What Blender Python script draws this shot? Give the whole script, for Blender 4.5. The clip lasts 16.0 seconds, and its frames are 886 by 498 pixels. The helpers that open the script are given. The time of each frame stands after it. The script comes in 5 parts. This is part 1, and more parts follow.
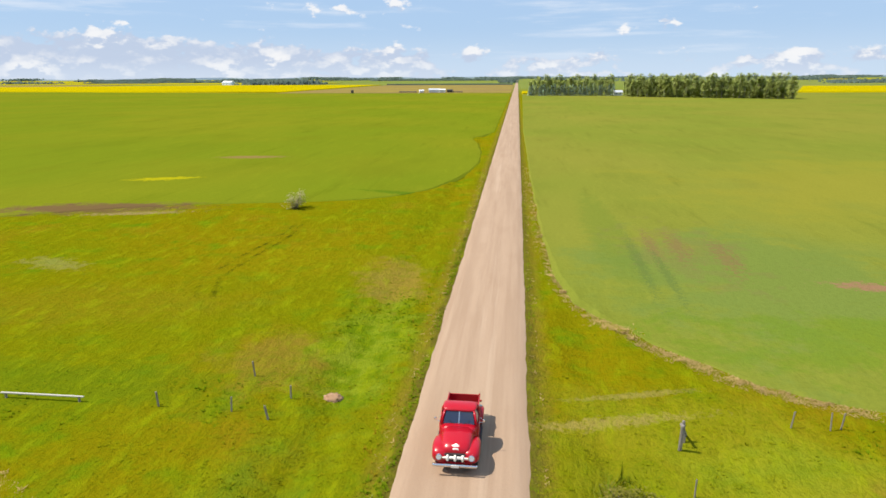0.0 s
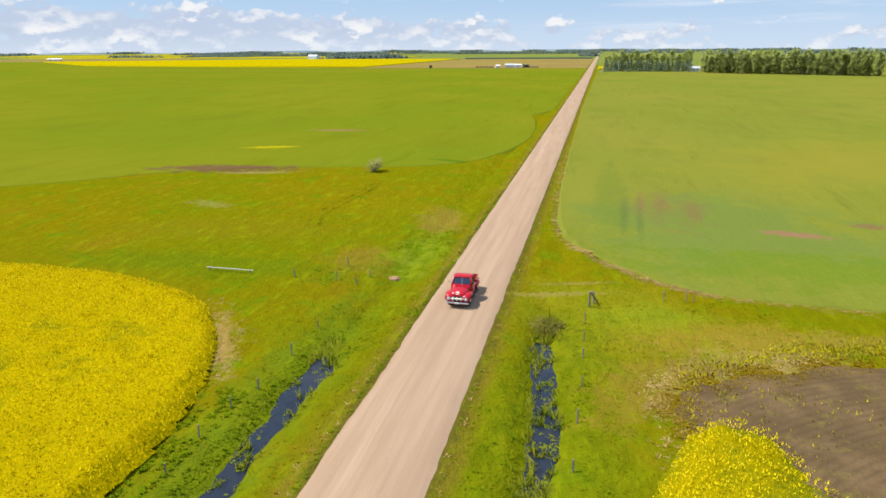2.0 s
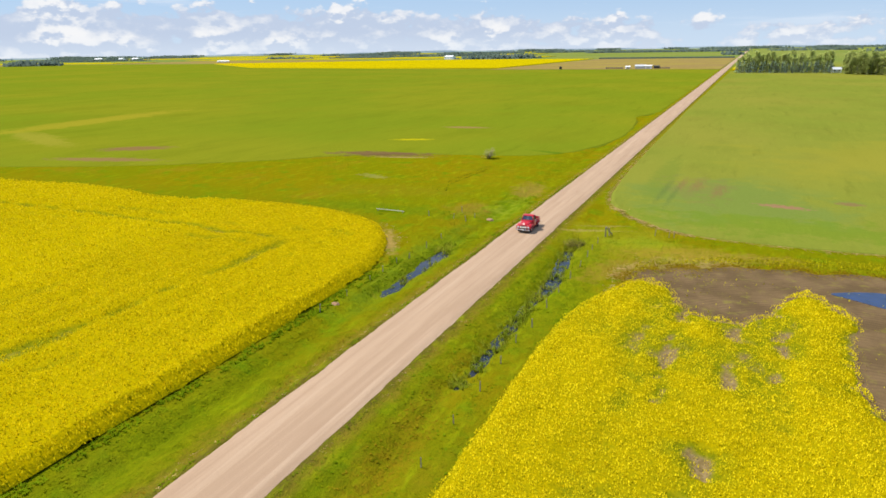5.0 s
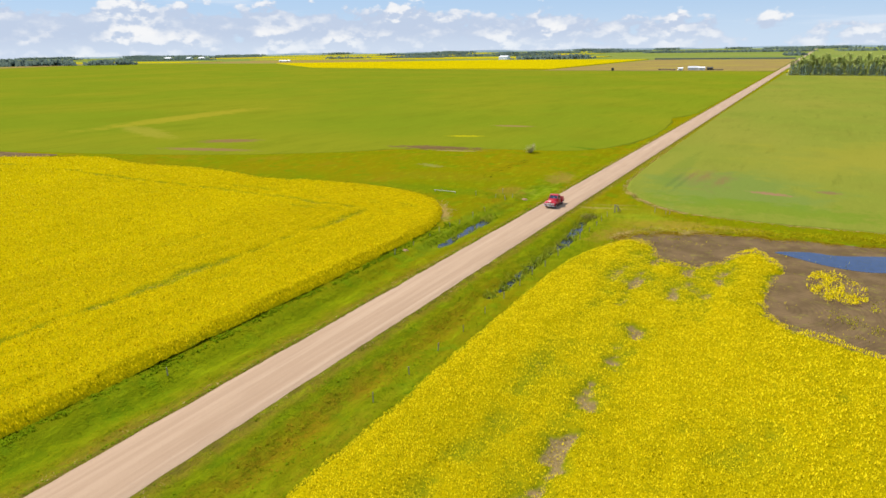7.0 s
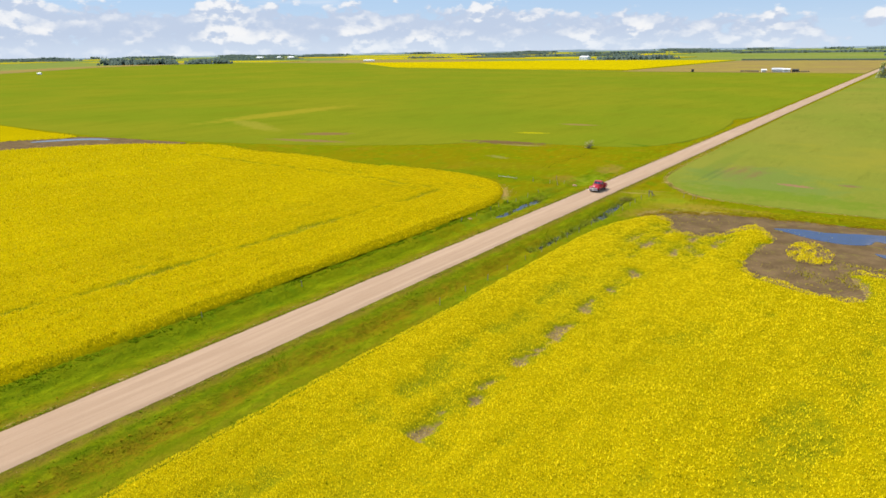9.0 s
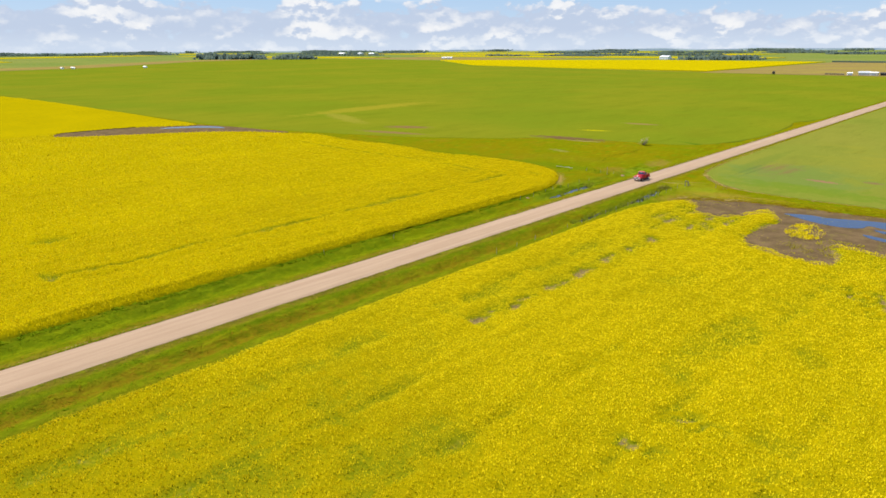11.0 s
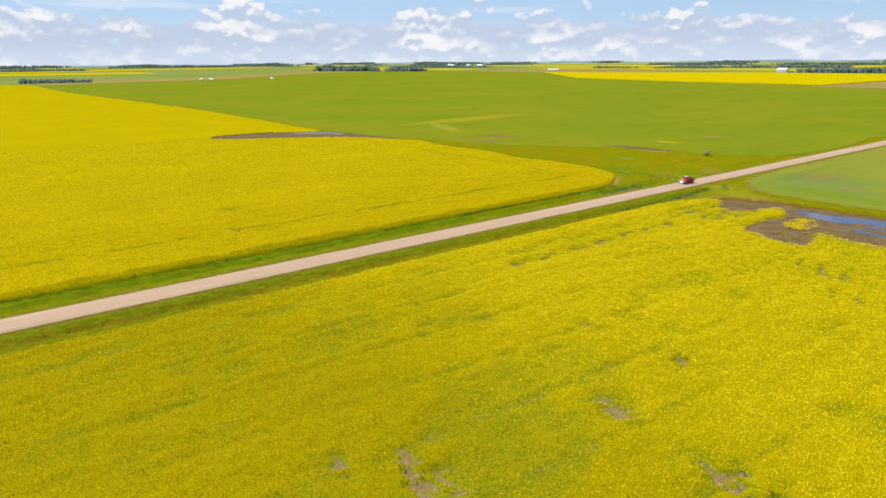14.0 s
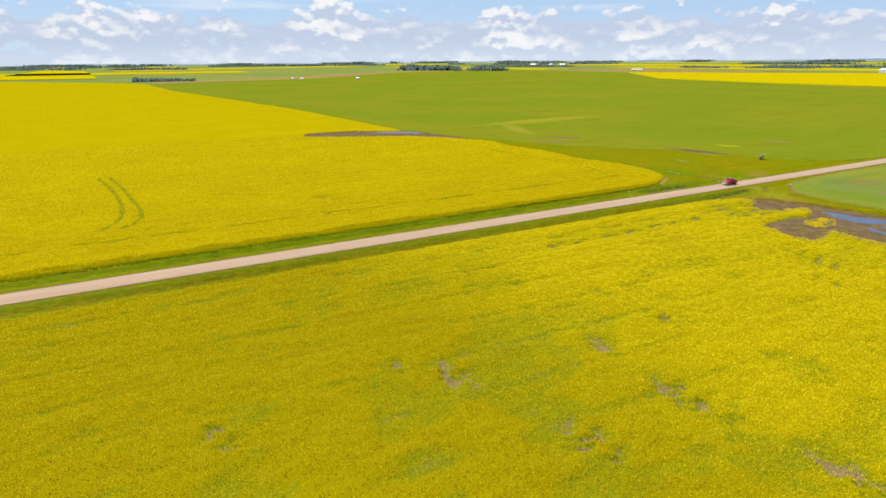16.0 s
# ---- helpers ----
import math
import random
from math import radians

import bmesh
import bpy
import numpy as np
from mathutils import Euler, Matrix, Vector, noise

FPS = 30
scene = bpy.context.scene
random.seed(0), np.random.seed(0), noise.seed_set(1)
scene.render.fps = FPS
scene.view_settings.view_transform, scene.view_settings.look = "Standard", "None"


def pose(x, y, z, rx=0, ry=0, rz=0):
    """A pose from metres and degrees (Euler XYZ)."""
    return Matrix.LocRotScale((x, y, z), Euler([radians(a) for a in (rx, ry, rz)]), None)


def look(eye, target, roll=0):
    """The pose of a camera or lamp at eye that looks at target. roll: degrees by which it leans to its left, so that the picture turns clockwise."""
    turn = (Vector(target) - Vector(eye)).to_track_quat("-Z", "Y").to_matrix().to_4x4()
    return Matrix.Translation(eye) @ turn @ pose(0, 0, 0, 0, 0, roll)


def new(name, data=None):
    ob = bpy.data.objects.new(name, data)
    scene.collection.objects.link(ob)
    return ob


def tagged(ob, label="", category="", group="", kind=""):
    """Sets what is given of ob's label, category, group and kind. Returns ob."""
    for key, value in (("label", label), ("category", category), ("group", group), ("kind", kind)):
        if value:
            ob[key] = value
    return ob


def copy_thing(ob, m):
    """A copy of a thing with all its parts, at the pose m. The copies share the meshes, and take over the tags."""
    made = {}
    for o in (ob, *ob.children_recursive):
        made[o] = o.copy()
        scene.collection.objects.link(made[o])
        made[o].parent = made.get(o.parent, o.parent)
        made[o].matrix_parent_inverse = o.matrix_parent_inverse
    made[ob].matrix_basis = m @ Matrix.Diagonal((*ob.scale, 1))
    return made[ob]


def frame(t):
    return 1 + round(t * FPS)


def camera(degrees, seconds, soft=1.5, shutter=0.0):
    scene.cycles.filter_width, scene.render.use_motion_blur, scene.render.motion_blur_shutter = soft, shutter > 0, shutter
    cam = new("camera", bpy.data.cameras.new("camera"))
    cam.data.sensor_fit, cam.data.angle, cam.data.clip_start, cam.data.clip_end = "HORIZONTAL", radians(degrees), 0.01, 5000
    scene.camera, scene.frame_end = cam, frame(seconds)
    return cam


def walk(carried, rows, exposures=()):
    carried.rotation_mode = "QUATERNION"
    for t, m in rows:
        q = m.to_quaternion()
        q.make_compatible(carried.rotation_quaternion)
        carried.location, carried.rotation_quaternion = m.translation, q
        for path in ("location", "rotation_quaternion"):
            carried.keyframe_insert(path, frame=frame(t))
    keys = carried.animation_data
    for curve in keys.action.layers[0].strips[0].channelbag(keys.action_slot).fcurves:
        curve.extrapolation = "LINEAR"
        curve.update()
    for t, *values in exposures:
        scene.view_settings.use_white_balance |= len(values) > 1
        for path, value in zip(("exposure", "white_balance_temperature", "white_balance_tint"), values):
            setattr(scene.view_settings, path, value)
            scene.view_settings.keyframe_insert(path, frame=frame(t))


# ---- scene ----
cam = camera(69.3, 16.0, soft=1.6)
# seconds, x, y, z, yaw, pitch, roll
ROWS = [
    (0, 0.003, -0.02, 14.785, 6.432, -15.079, 0.275),
    (0.5, 1.333, -5.063, 15.421, 8.38, -15.689, 0.238),
    (1, 2.956, -9.918, 16.08, 9.956, -16.769, 0.346),
    (1.5, 4.812, -14.721, 16.833, 11.128, -17.306, 0.343),
    (2, 6.787, -19.546, 17.518, 13.349, -17.329, 0.377),
    (2.5, 8.898, -24.373, 18.027, 15.389, -17.347, 0.437),
    (3, 11.049, -29.132, 18.54, 17.425, -17.349, 0.472),
    (3.5, 13.267, -33.886, 19.088, 20.203, -17.366, 0.536),
    (4, 15.639, -38.677, 19.684, 22.035, -17.349, 0.641),
    (6.5, 27.815, -62.909, 22.675, 28.534, -17.299, 0.965),
    (7, 30.622, -67.541, 23.12, 29.633, -17.31, 0.846),
    (7.5, 33.551, -71.953, 23.552, 31.194, -17.315, 0.862),
    (8, 36.689, -76.246, 23.96, 32.909, -17.286, 0.879),
    (8.5, 40.073, -80.416, 24.38, 34.627, -17.275, 0.884),
    (9, 43.514, -84.5, 24.763, 36.549, -17.263, 0.81),
    (11.5, 62.735, -105.224, 27.306, 44.958, -17.491, 0.291),
    (12, 67.171, -108.36, 27.791, 46.605, -17.497, 0.346),
    (12.5, 71.71, -111.273, 28.316, 47.458, -17.375, 0.358),
    (13, 76.235, -114.144, 28.865, 48.886, -16.751, 0.39),
    (13.5, 80.938, -116.861, 29.334, 50.784, -16.447, 0.407),
    (14, 85.695, -119.42, 29.858, 52.528, -16.491, 0.387),
    (14.5, 90.591, -121.769, 30.419, 54.239, -16.474, 0.406),
    (15, 95.479, -123.972, 31.139, 55.901, -16.503, 0.438),
    (15.5, 100.512, -126.141, 32.037, 57.787, -16.548, 0.438),
    (16, 105.633, -128.186, 33.058, 59.674, -16.583, 0.395),
]
walk(cam, [(t, pose(x, y, z, 90 + pitch, roll, yaw)) for t, x, y, z, yaw, pitch, roll in ROWS])

# ---- light ----
world = bpy.data.worlds.new("sky")
scene.world = world
world.use_nodes = True


def sky_nodes(nt):
    """Clear summer sky with a belt of cumulus above the horizon and thin streaks higher up."""
    nodes, link = nt.nodes, nt.links.new
    nodes.clear()

    def math_node(op, a, b=0.0, c=0.0):
        n = nodes.new("ShaderNodeMath")
        n.operation = op
        for i, v in enumerate((a, b, c)):
            if isinstance(v, (int, float)):
                n.inputs[i].default_value = v
            else:
                link(v, n.inputs[i])
        return n.outputs[0]

    def smooth(v, lo, hi):
        n = nodes.new("ShaderNodeMapRange")
        n.interpolation_type = "SMOOTHSTEP"
        link(v, n.inputs[0])
        n.inputs[1].default_value, n.inputs[2].default_value = lo, hi
        return n.outputs[0]

    def mixed(f, a, b):
        n = nodes.new("ShaderNodeMix")
        n.data_type = "RGBA"
        for i, v in ((0, f), (6, a), (7, b)):
            if isinstance(v, tuple):
                n.inputs[i].default_value = (*v, 1)
            elif isinstance(v, float):
                n.inputs[i].default_value = v
            else:
                link(v, n.inputs[i])
        return n.outputs[2]

    sky = nodes.new("ShaderNodeTexSky")
    sky.sky_type = "NISHITA"
    sky.sun_disc = False
    sky.sun_elevation, sky.sun_rotation = radians(57), radians(266)
    sky.altitude, sky.air_density, sky.dust_density, sky.ozone_density = 700, 1.0, 0.7, 1.6
    way = nodes.new("ShaderNodeTexCoord").outputs["Generated"]
    cut = nodes.new("ShaderNodeSeparateXYZ")
    link(way, cut.inputs[0])
    up = cut.outputs[2]

    def puff(stretch, lift, scale, detail, rough):
        m = nodes.new("ShaderNodeMapping")
        m.inputs["Scale"].default_value = (1, 1, stretch)
        m.inputs["Location"].default_value = (0, 0, lift * stretch)
        link(way, m.inputs[0])
        n = nodes.new("ShaderNodeTexNoise")
        n.inputs["Scale"].default_value, n.inputs["Detail"].default_value, n.inputs["Roughness"].default_value = scale, detail, rough
        link(m.outputs[0], n.inputs["Vector"])
        return n.outputs["Fac"]

    # heaped clouds: a crowded belt low down, higher in the west, lit from above, with grey undersides
    west = smooth(cut.outputs[0], 0.15, -0.75)
    broad, knobs, knobs_up = puff(2.4, 0.0, 8.0, 3, 0.5), puff(1.9, 0.0, 21.0, 9, 0.56), puff(1.9, 0.009, 21.0, 9, 0.56)
    heap = math_node("ADD", math_node("MULTIPLY", broad, 0.44), math_node("MULTIPLY", knobs, 0.56))
    ceiling_at = math_node("MULTIPLY_ADD", west, 0.024, 0.036)
    low = math_node("SUBTRACT", 1.0, smooth(math_node("DIVIDE", up, ceiling_at), 0.55, 1.25))
    belt = math_node("MULTIPLY", low, math_node("MULTIPLY_ADD", west, 0.115, 0.090))
    cover = smooth(math_node("ADD", heap, math_node("ADD", belt, math_node("MULTIPLY_ADD", west, 0.015, -0.065))), 0.505, 0.555)
    lit = smooth(math_node("SUBTRACT", knobs, knobs_up), -0.05, 0.05)
    thick = smooth(heap, 0.44, 0.62)
    # thin flat streaks
    veil = smooth(puff(11.0, 0.3, 4.0, 7, 0.6), 0.50, 0.70)
    veil = math_node("MULTIPLY", veil, math_node("MULTIPLY", smooth(up, 0.004, 0.04), 0.55))
    haze = math_node("SUBTRACT", 1.0, smooth(up, -0.01, 0.075))
    base = mixed(math_node("MULTIPLY", haze, 0.7), mixed(0.75, sky.outputs[0], (6.2, 8.9, 12.8)), (8.6, 10.2, 12.0))
    base = mixed(veil, base, (10.4, 11.2, 12.4))
    cloud = mixed(math_node("MULTIPLY", lit, thick), (7.0, 8.1, 10.2), (12.4, 12.3, 12.3))
    cloud = mixed(math_node("MULTIPLY", math_node("SUBTRACT", 1.0, smooth(up, 0.0, 0.028)), 0.45), cloud, (9.3, 10.5, 12.0))
    out = mixed(math_node("MULTIPLY", cover, 0.9), base, cloud)
    bg = nodes.new("ShaderNodeBackground")
    bg.inputs["Strength"].default_value = 0.053
    link(out, bg.inputs[0])
    end = nodes.new("ShaderNodeOutputWorld")
    link(bg.outputs[0], end.inputs[0])


sky_nodes(world.node_tree)
sun = new("sun", bpy.data.lights.new("sun", "SUN"))
sun.data.energy, sun.data.angle, sun.data.color = 4.4, radians(0.53), (1.0, 0.93, 0.82)
sun.matrix_world = look((-53, -4, 84), (0, 0, 0))
scene.view_settings.exposure = 0.55

# ---- materials ----


class Shade:
    """A small writer of node materials; colours and positions are in metres of the place."""

    def __init__(self, name, rough=0.9, metal=0.0, spec=0.3):
        self.m = bpy.data.materials.new(name)
        self.m.use_nodes = True
        self.nt = self.m.node_tree
        self.b = self.nt.nodes["Principled BSDF"]
        self.b.inputs["Roughness"].default_value = rough
        self.b.inputs["Metallic"].default_value = metal
        self.b.inputs["Specular IOR Level"].default_value = spec
        self.place = self.nt.nodes.new("ShaderNodeNewGeometry").outputs["Position"]

    def put(self, value, socket):
        if isinstance(value, tuple):
            socket.default_value = (*value, 1) if len(value) == 3 and socket.type == "RGBA" else value
        elif isinstance(value, (int, float)):
            socket.default_value = value
        else:
            self.nt.links.new(value, socket)

    def local(self):
        self.place = self.nt.nodes.new("ShaderNodeTexCoord").outputs["Object"]
        return self

    def sep(self, v, axis):
        n = self.nt.nodes.new("ShaderNodeSeparateXYZ")
        self.put(v, n.inputs[0])
        return n.outputs[axis]

    def calc(self, op, a, b=0.0, c=0.0):
        n = self.nt.nodes.new("ShaderNodeMath")
        n.operation = op
        for i, v in enumerate((a, b, c)):
            self.put(v, n.inputs[i])
        return n.outputs[0]

    def noise(self, scale, detail=4, rough=0.55, squeeze=(1, 1, 1), turn=0.0):
        m = self.nt.nodes.new("ShaderNodeMapping")
        m.inputs["Scale"].default_value = squeeze
        m.inputs["Rotation"].default_value = (0, 0, turn)
        self.put(self.place, m.inputs[0])
        n = self.nt.nodes.new("ShaderNodeTexNoise")
        self.put(m.outputs[0], n.inputs["Vector"])
        n.inputs["Scale"].default_value, n.inputs["Detail"].default_value, n.inputs["Roughness"].default_value = scale, detail, rough
        return n.outputs["Fac"]

    def step(self, v, lo, hi):
        n = self.nt.nodes.new("ShaderNodeMapRange")
        n.interpolation_type = "SMOOTHSTEP"
        self.put(v, n.inputs[0])
        n.inputs[1].default_value, n.inputs[2].default_value = lo, hi
        return n.outputs[0]

    def mix(self, f, a, b):
        n = self.nt.nodes.new("ShaderNodeMix")
        n.data_type = "RGBA"
        for i, v in ((0, f), (6, a), (7, b)):
            self.put(v, n.inputs[i])
        return n.outputs[2]

    def island(self):
        return self.nt.nodes.new("ShaderNodeNewGeometry").outputs["Random Per Island"]

    def each(self):
        return self.nt.nodes.new("ShaderNodeObjectInfo").outputs["Random"]

    def blot(self, x, y, rx, ry, turn=0.0, ragged=0.5):
        """1 inside a ragged stain round (x, y), 0 outside."""
        n = self.nt.nodes.new("ShaderNodeMapping")
        n.vector_type = "TEXTURE"
        n.inputs["Location"].default_value = (x, y, 0)
        n.inputs["Rotation"].default_value = (0, 0, radians(turn))
        n.inputs["Scale"].default_value = (rx, ry, 1e4)
        self.put(self.place, n.inputs[0])
        d = self.nt.nodes.new("ShaderNodeVectorMath")
        d.operation = "LENGTH"
        self.put(n.outputs[0], d.inputs[0])
        w = self.noise(1.6 / max(0.5, min(rx, ry)), 7, 0.7)
        return self.step(self.calc("MULTIPLY_ADD", w, -5 * ragged, self.calc("ADD", d.outputs["Value"], 2.5 * ragged)), 1.15, 0.45)

    def bands(self, v, stops):
        """Colours along a value: (value, colour) one after another."""
        lo, hi = stops[0][0], stops[-1][0]
        n = self.nt.nodes.new("ShaderNodeValToRGB")
        e = n.color_ramp.elements
        while len(e) < len(stops):
            e.new(0.5)
        for k, (at, tone) in enumerate(stops):
            e[k].position = (at - lo) / (hi - lo)
            e[k].color = (*tone, 1)
        self.put(self.calc("DIVIDE", self.calc("SUBTRACT", v, lo), hi - lo), n.inputs[0])
        return n.outputs[0]

    def colour(self, c):
        self.put(c, self.b.inputs["Base Color"])
        return self

    def rough(self, r):
        self.put(r, self.b.inputs["Roughness"])
        return self

    def bump(self, h, strength=0.5, distance=0.05):
        n = self.nt.nodes.new("ShaderNodeBump")
        n.inputs["Strength"].default_value, n.inputs["Distance"].default_value = strength, distance
        self.put(h, n.inputs["Height"])
        self.put(n.outputs[0], self.b.inputs["Normal"])
        return self

    def leafy(self, c, amount=0.45):
        """Thin leaf: part of the light goes through it."""
        t = self.nt.nodes.new("ShaderNodeBsdfTranslucent")
        self.put(c, t.inputs["Color"])
        m = self.nt.nodes.new("ShaderNodeMixShader")
        m.inputs[0].default_value = amount
        self.put(self.b.outputs[0], m.inputs[1])
        self.put(t.outputs[0], m.inputs[2])
        self.put(m.outputs[0], self.nt.nodes["Material Output"].inputs["Surface"])
        return self

    def value(self, name):
        """A value that the mesh carries."""
        n = self.nt.nodes.new("ShaderNodeAttribute")
        n.attribute_name = name
        return n.outputs["Fac"]


def plain(name, colour, rough=0.6, metal=0.0, spec=0.4, vary=0.15, scale=6.0):
    s = Shade(name, rough, metal, spec).local()
    n = s.noise(scale, 5)
    s.colour(s.mix(n, tuple(c * (1 - vary) for c in colour), tuple(min(1, c * (1 + vary)) for c in colour)))
    return s.m


# a drowned hollow on the pasture's edge
HOLLOW = (((-49, 69.2, 13, 3.6, 10, 0.45), (0.125, 0.07, 0.036), 0.9), ((-43, 67.2, 6.0, 0.9, 14, 0.7), (0.30, 0.20, 0.11), 0.6))


def grass_ground():
    s = Shade("pasture_grass", 0.95, spec=0.0)
    far, mid, fine = s.noise(0.045, 4), s.noise(0.32, 5, 0.6), s.noise(4.5, 4, 0.7)
    c = s.mix(s.step(far, 0.4, 0.62), (0.142, 0.143, 0.002), (0.172, 0.136, 0.002))
    c = s.mix(s.step(mid, 0.5, 0.72), c, (0.100, 0.158, 0.003))
    rust = s.step(s.noise(0.11, 5, 0.6), 0.52, 0.72)
    c = s.mix(s.calc("MULTIPLY", rust, 0.7), c, (0.205, 0.130, 0.006))
    c = s.mix(s.calc("MULTIPLY", s.blot(-12, 31, 4.0, 4.5, 20), 0.6), c, (0.20, 0.13, 0.02))
    c = s.mix(s.calc("MULTIPLY", s.blot(-8.2, 34, 3.4, 9), 0.85), c, s.mix(s.step(s.noise(0.8, 6, 0.65), 0.4, 0.62), (0.085, 0.145, 0.004), (0.165, 0.215, 0.012)))
    c = s.mix(s.calc("MULTIPLY", s.blot(-25, 27, 15, 3.2, 0, 0.5), 0.6), c, (0.088, 0.138, 0.004))
    c = s.mix(s.calc("MULTIPLY", s.blot(-30, 38, 14, 5, 10, 0.6), 0.45), c, (0.185, 0.135, 0.006))
    c = s.mix(s.calc("MULTIPLY", s.blot(-9.0, 46, 3.0, 6.0, 15), 0.6), c, (0.25, 0.155, 0.035))
    c = s.mix(s.calc("MULTIPLY", s.blot(8, 22, 8.0, 9.0, 0, 0.5), 0.5), c, (0.205, 0.205, 0.012))
    c = s.mix(s.calc("MULTIPLY", s.blot(20, 21, 8.0, 2.0, 10), 0.7), c, (0.25, 0.17, 0.03))
    # bands of growth along the road: rank green with painted shade by the crops, rust-red grass in the ditch bottoms,
    # dry shoulders
    across = s.calc("ADD", s.sep(s.place, 0), s.calc("MULTIPLY_ADD", s.noise(0.5, 6, 0.7, (1, 0.45, 1)), 4.4, -2.2))
    verge = s.bands(across, ((-12.5, (0.048, 0.079, 0.003)), (-10.8, (0.057, 0.095, 0.003)), (-9.6, (0.081, 0.129, 0.003)), (-7.6, (0.109, 0.144, 0.003)), (-6.2, (0.147, 0.143, 0.004)),
                             (-5.1, (0.164, 0.110, 0.012)), (-4.3, (0.097, 0.073, 0.012)), (0.9, (0.138, 0.103, 0.016)), (1.7, (0.115, 0.120, 0.004)), (2.7, (0.075, 0.116, 0.003)),
                             (3.7, (0.143, 0.107, 0.005)), (4.8, (0.175, 0.101, 0.006)), (5.7, (0.129, 0.116, 0.004)), (6.6, (0.090, 0.129, 0.003)), (7.6, (0.156, 0.144, 0.008)), (8.4, (0.057, 0.086, 0.003)), (9.5, (0.046, 0.073, 0.003))))
    lumps = s.noise(0.95, 7, 0.68, (1, 0.75, 1))
    verge = s.mix(s.calc("MULTIPLY", s.step(lumps, 0.54, 0.40), 0.6), verge, (0.058, 0.092, 0.002))
    verge = s.mix(s.calc("MULTIPLY", s.step(lumps, 0.52, 0.68), 0.5), verge, (0.172, 0.190, 0.006))
    c = s.mix(s.calc("MULTIPLY", s.blot(-1.7, -90, 13, 118, 0, 0.1), 0.88), c, verge)
    c = s.mix(s.calc("MULTIPLY", s.blot(5.6, 6, 4.2, 19, 0, 0.35), 0.6), c, s.mix(s.step(lumps, 0.40, 0.62), (0.078, 0.122, 0.003), (0.150, 0.178, 0.004)))
    c = s.mix(s.calc("MULTIPLY", s.blot(10.5, 13.5, 2.6, 6, -35, 0.5), 0.7), c, (0.215, 0.140, 0.02))
    c = s.mix(s.calc("MULTIPLY", s.blot(15, 20.5, 7.0, 3.2, 18, 0.4), 0.7), c, (0.25, 0.175, 0.02))
    c = s.mix(s.calc("MULTIPLY", s.blot(17, 16.5, 5.5, 3.6, 20, 0.5), 0.65), c, (0.30, 0.215, 0.07))
    c = s.mix(s.calc("MULTIPLY", s.blot(-19, 50, 9.0, 7.0, 0, 0.5), 0.45), c, (0.195, 0.15, 0.003))
    shoulder = s.calc("ADD", s.calc("ABSOLUTE", s.calc("ADD", s.sep(s.place, 0), 1.72)), s.calc("MULTIPLY_ADD", s.noise(0.7, 4), -1.2, 0.6))
    c = s.mix(s.calc("MULTIPLY", s.step(shoulder, 4.1, 3.2), 0.75), c, (0.165, 0.120, 0.014))
    c = s.mix(s.calc("MULTIPLY", s.step(shoulder, 3.3, 2.7), 0.75), c, (0.080, 0.064, 0.014))
    c = s.mix(s.calc("MULTIPLY", s.blot(10.5, 23, 4.5, 3.0, 8, 0.4), 0.7), c, s.mix(s.step(mid, 0.4, 0.65), (0.215, 0.225, 0.01), (0.165, 0.205, 0.01)))
    c = s.mix(s.calc("MULTIPLY", s.blot(-9.3, 8, 3.2, 17, 0, 0.4), 0.65), c, (0.105, 0.165, 0.008))
    # far farmland beyond the shelterbelts, its haze painted as paler, bluer green
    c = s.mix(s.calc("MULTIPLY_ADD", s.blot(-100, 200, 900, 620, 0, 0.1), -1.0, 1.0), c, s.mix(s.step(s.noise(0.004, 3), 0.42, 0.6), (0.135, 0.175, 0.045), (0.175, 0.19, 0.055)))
    # pale dry patches and bare soil of the pasture
    c = s.mix(s.calc("MULTIPLY", s.blot(-38, 47.3, 3.6, 1.6, -20, 0.7), 0.4), c, (0.26, 0.23, 0.08))
    for (x, y, rx, ry, turn, ragged), tone, much in HOLLOW:
        c = s.mix(s.calc("MULTIPLY", s.blot(x, y, rx, ry, turn, ragged), much), c, tone)
    c = s.mix(s.calc("MULTIPLY", s.blot(-16.0, 13.2, 1.4, 5.2, 34, 0.6), 0.85), c, (0.32, 0.205, 0.075))
    c = s.mix(s.calc("MULTIPLY", s.blot(4.6, 26.3, 4.6, 0.5, 14, 0.6), 0.55), c, (0.30, 0.22, 0.07))
    c = s.mix(s.calc("MULTIPLY", s.blot(5.8, 28.9, 3.6, 0.32, 12, 0.6), 0.45), c, (0.28, 0.22, 0.07))
    c = s.mix(s.calc("MULTIPLY", s.step(fine, 0.38, 0.7), 0.35), c, (0.095, 0.125, 0.002))
    lodged = s.noise(0.9, 6, 0.68, (1.0, 0.3, 1), 0.7)
    c = s.mix(s.calc("MULTIPLY", s.step(lodged, 0.5, 0.72), 0.55), c, (0.20, 0.235, 0.004))
    c = s.mix(s.calc("MULTIPLY", s.step(s.noise(1.3, 6, 0.7, (0.35, 1.0, 1), 0.3), 0.52, 0.74), 0.45), c, (0.085, 0.130, 0.002))
    c = s.mix(s.calc("MULTIPLY", s.step(s.noise(1.3, 5, 0.65), 0.48, 0.7), 0.3), c, (0.19, 0.21, 0.002))
    s.colour(c).bump(s.calc("ADD", fine, s.calc("MULTIPLY_ADD", lumps, 3.0, s.calc("MULTIPLY", lodged, 2.0))), 0.7, 0.16)
    return s.m


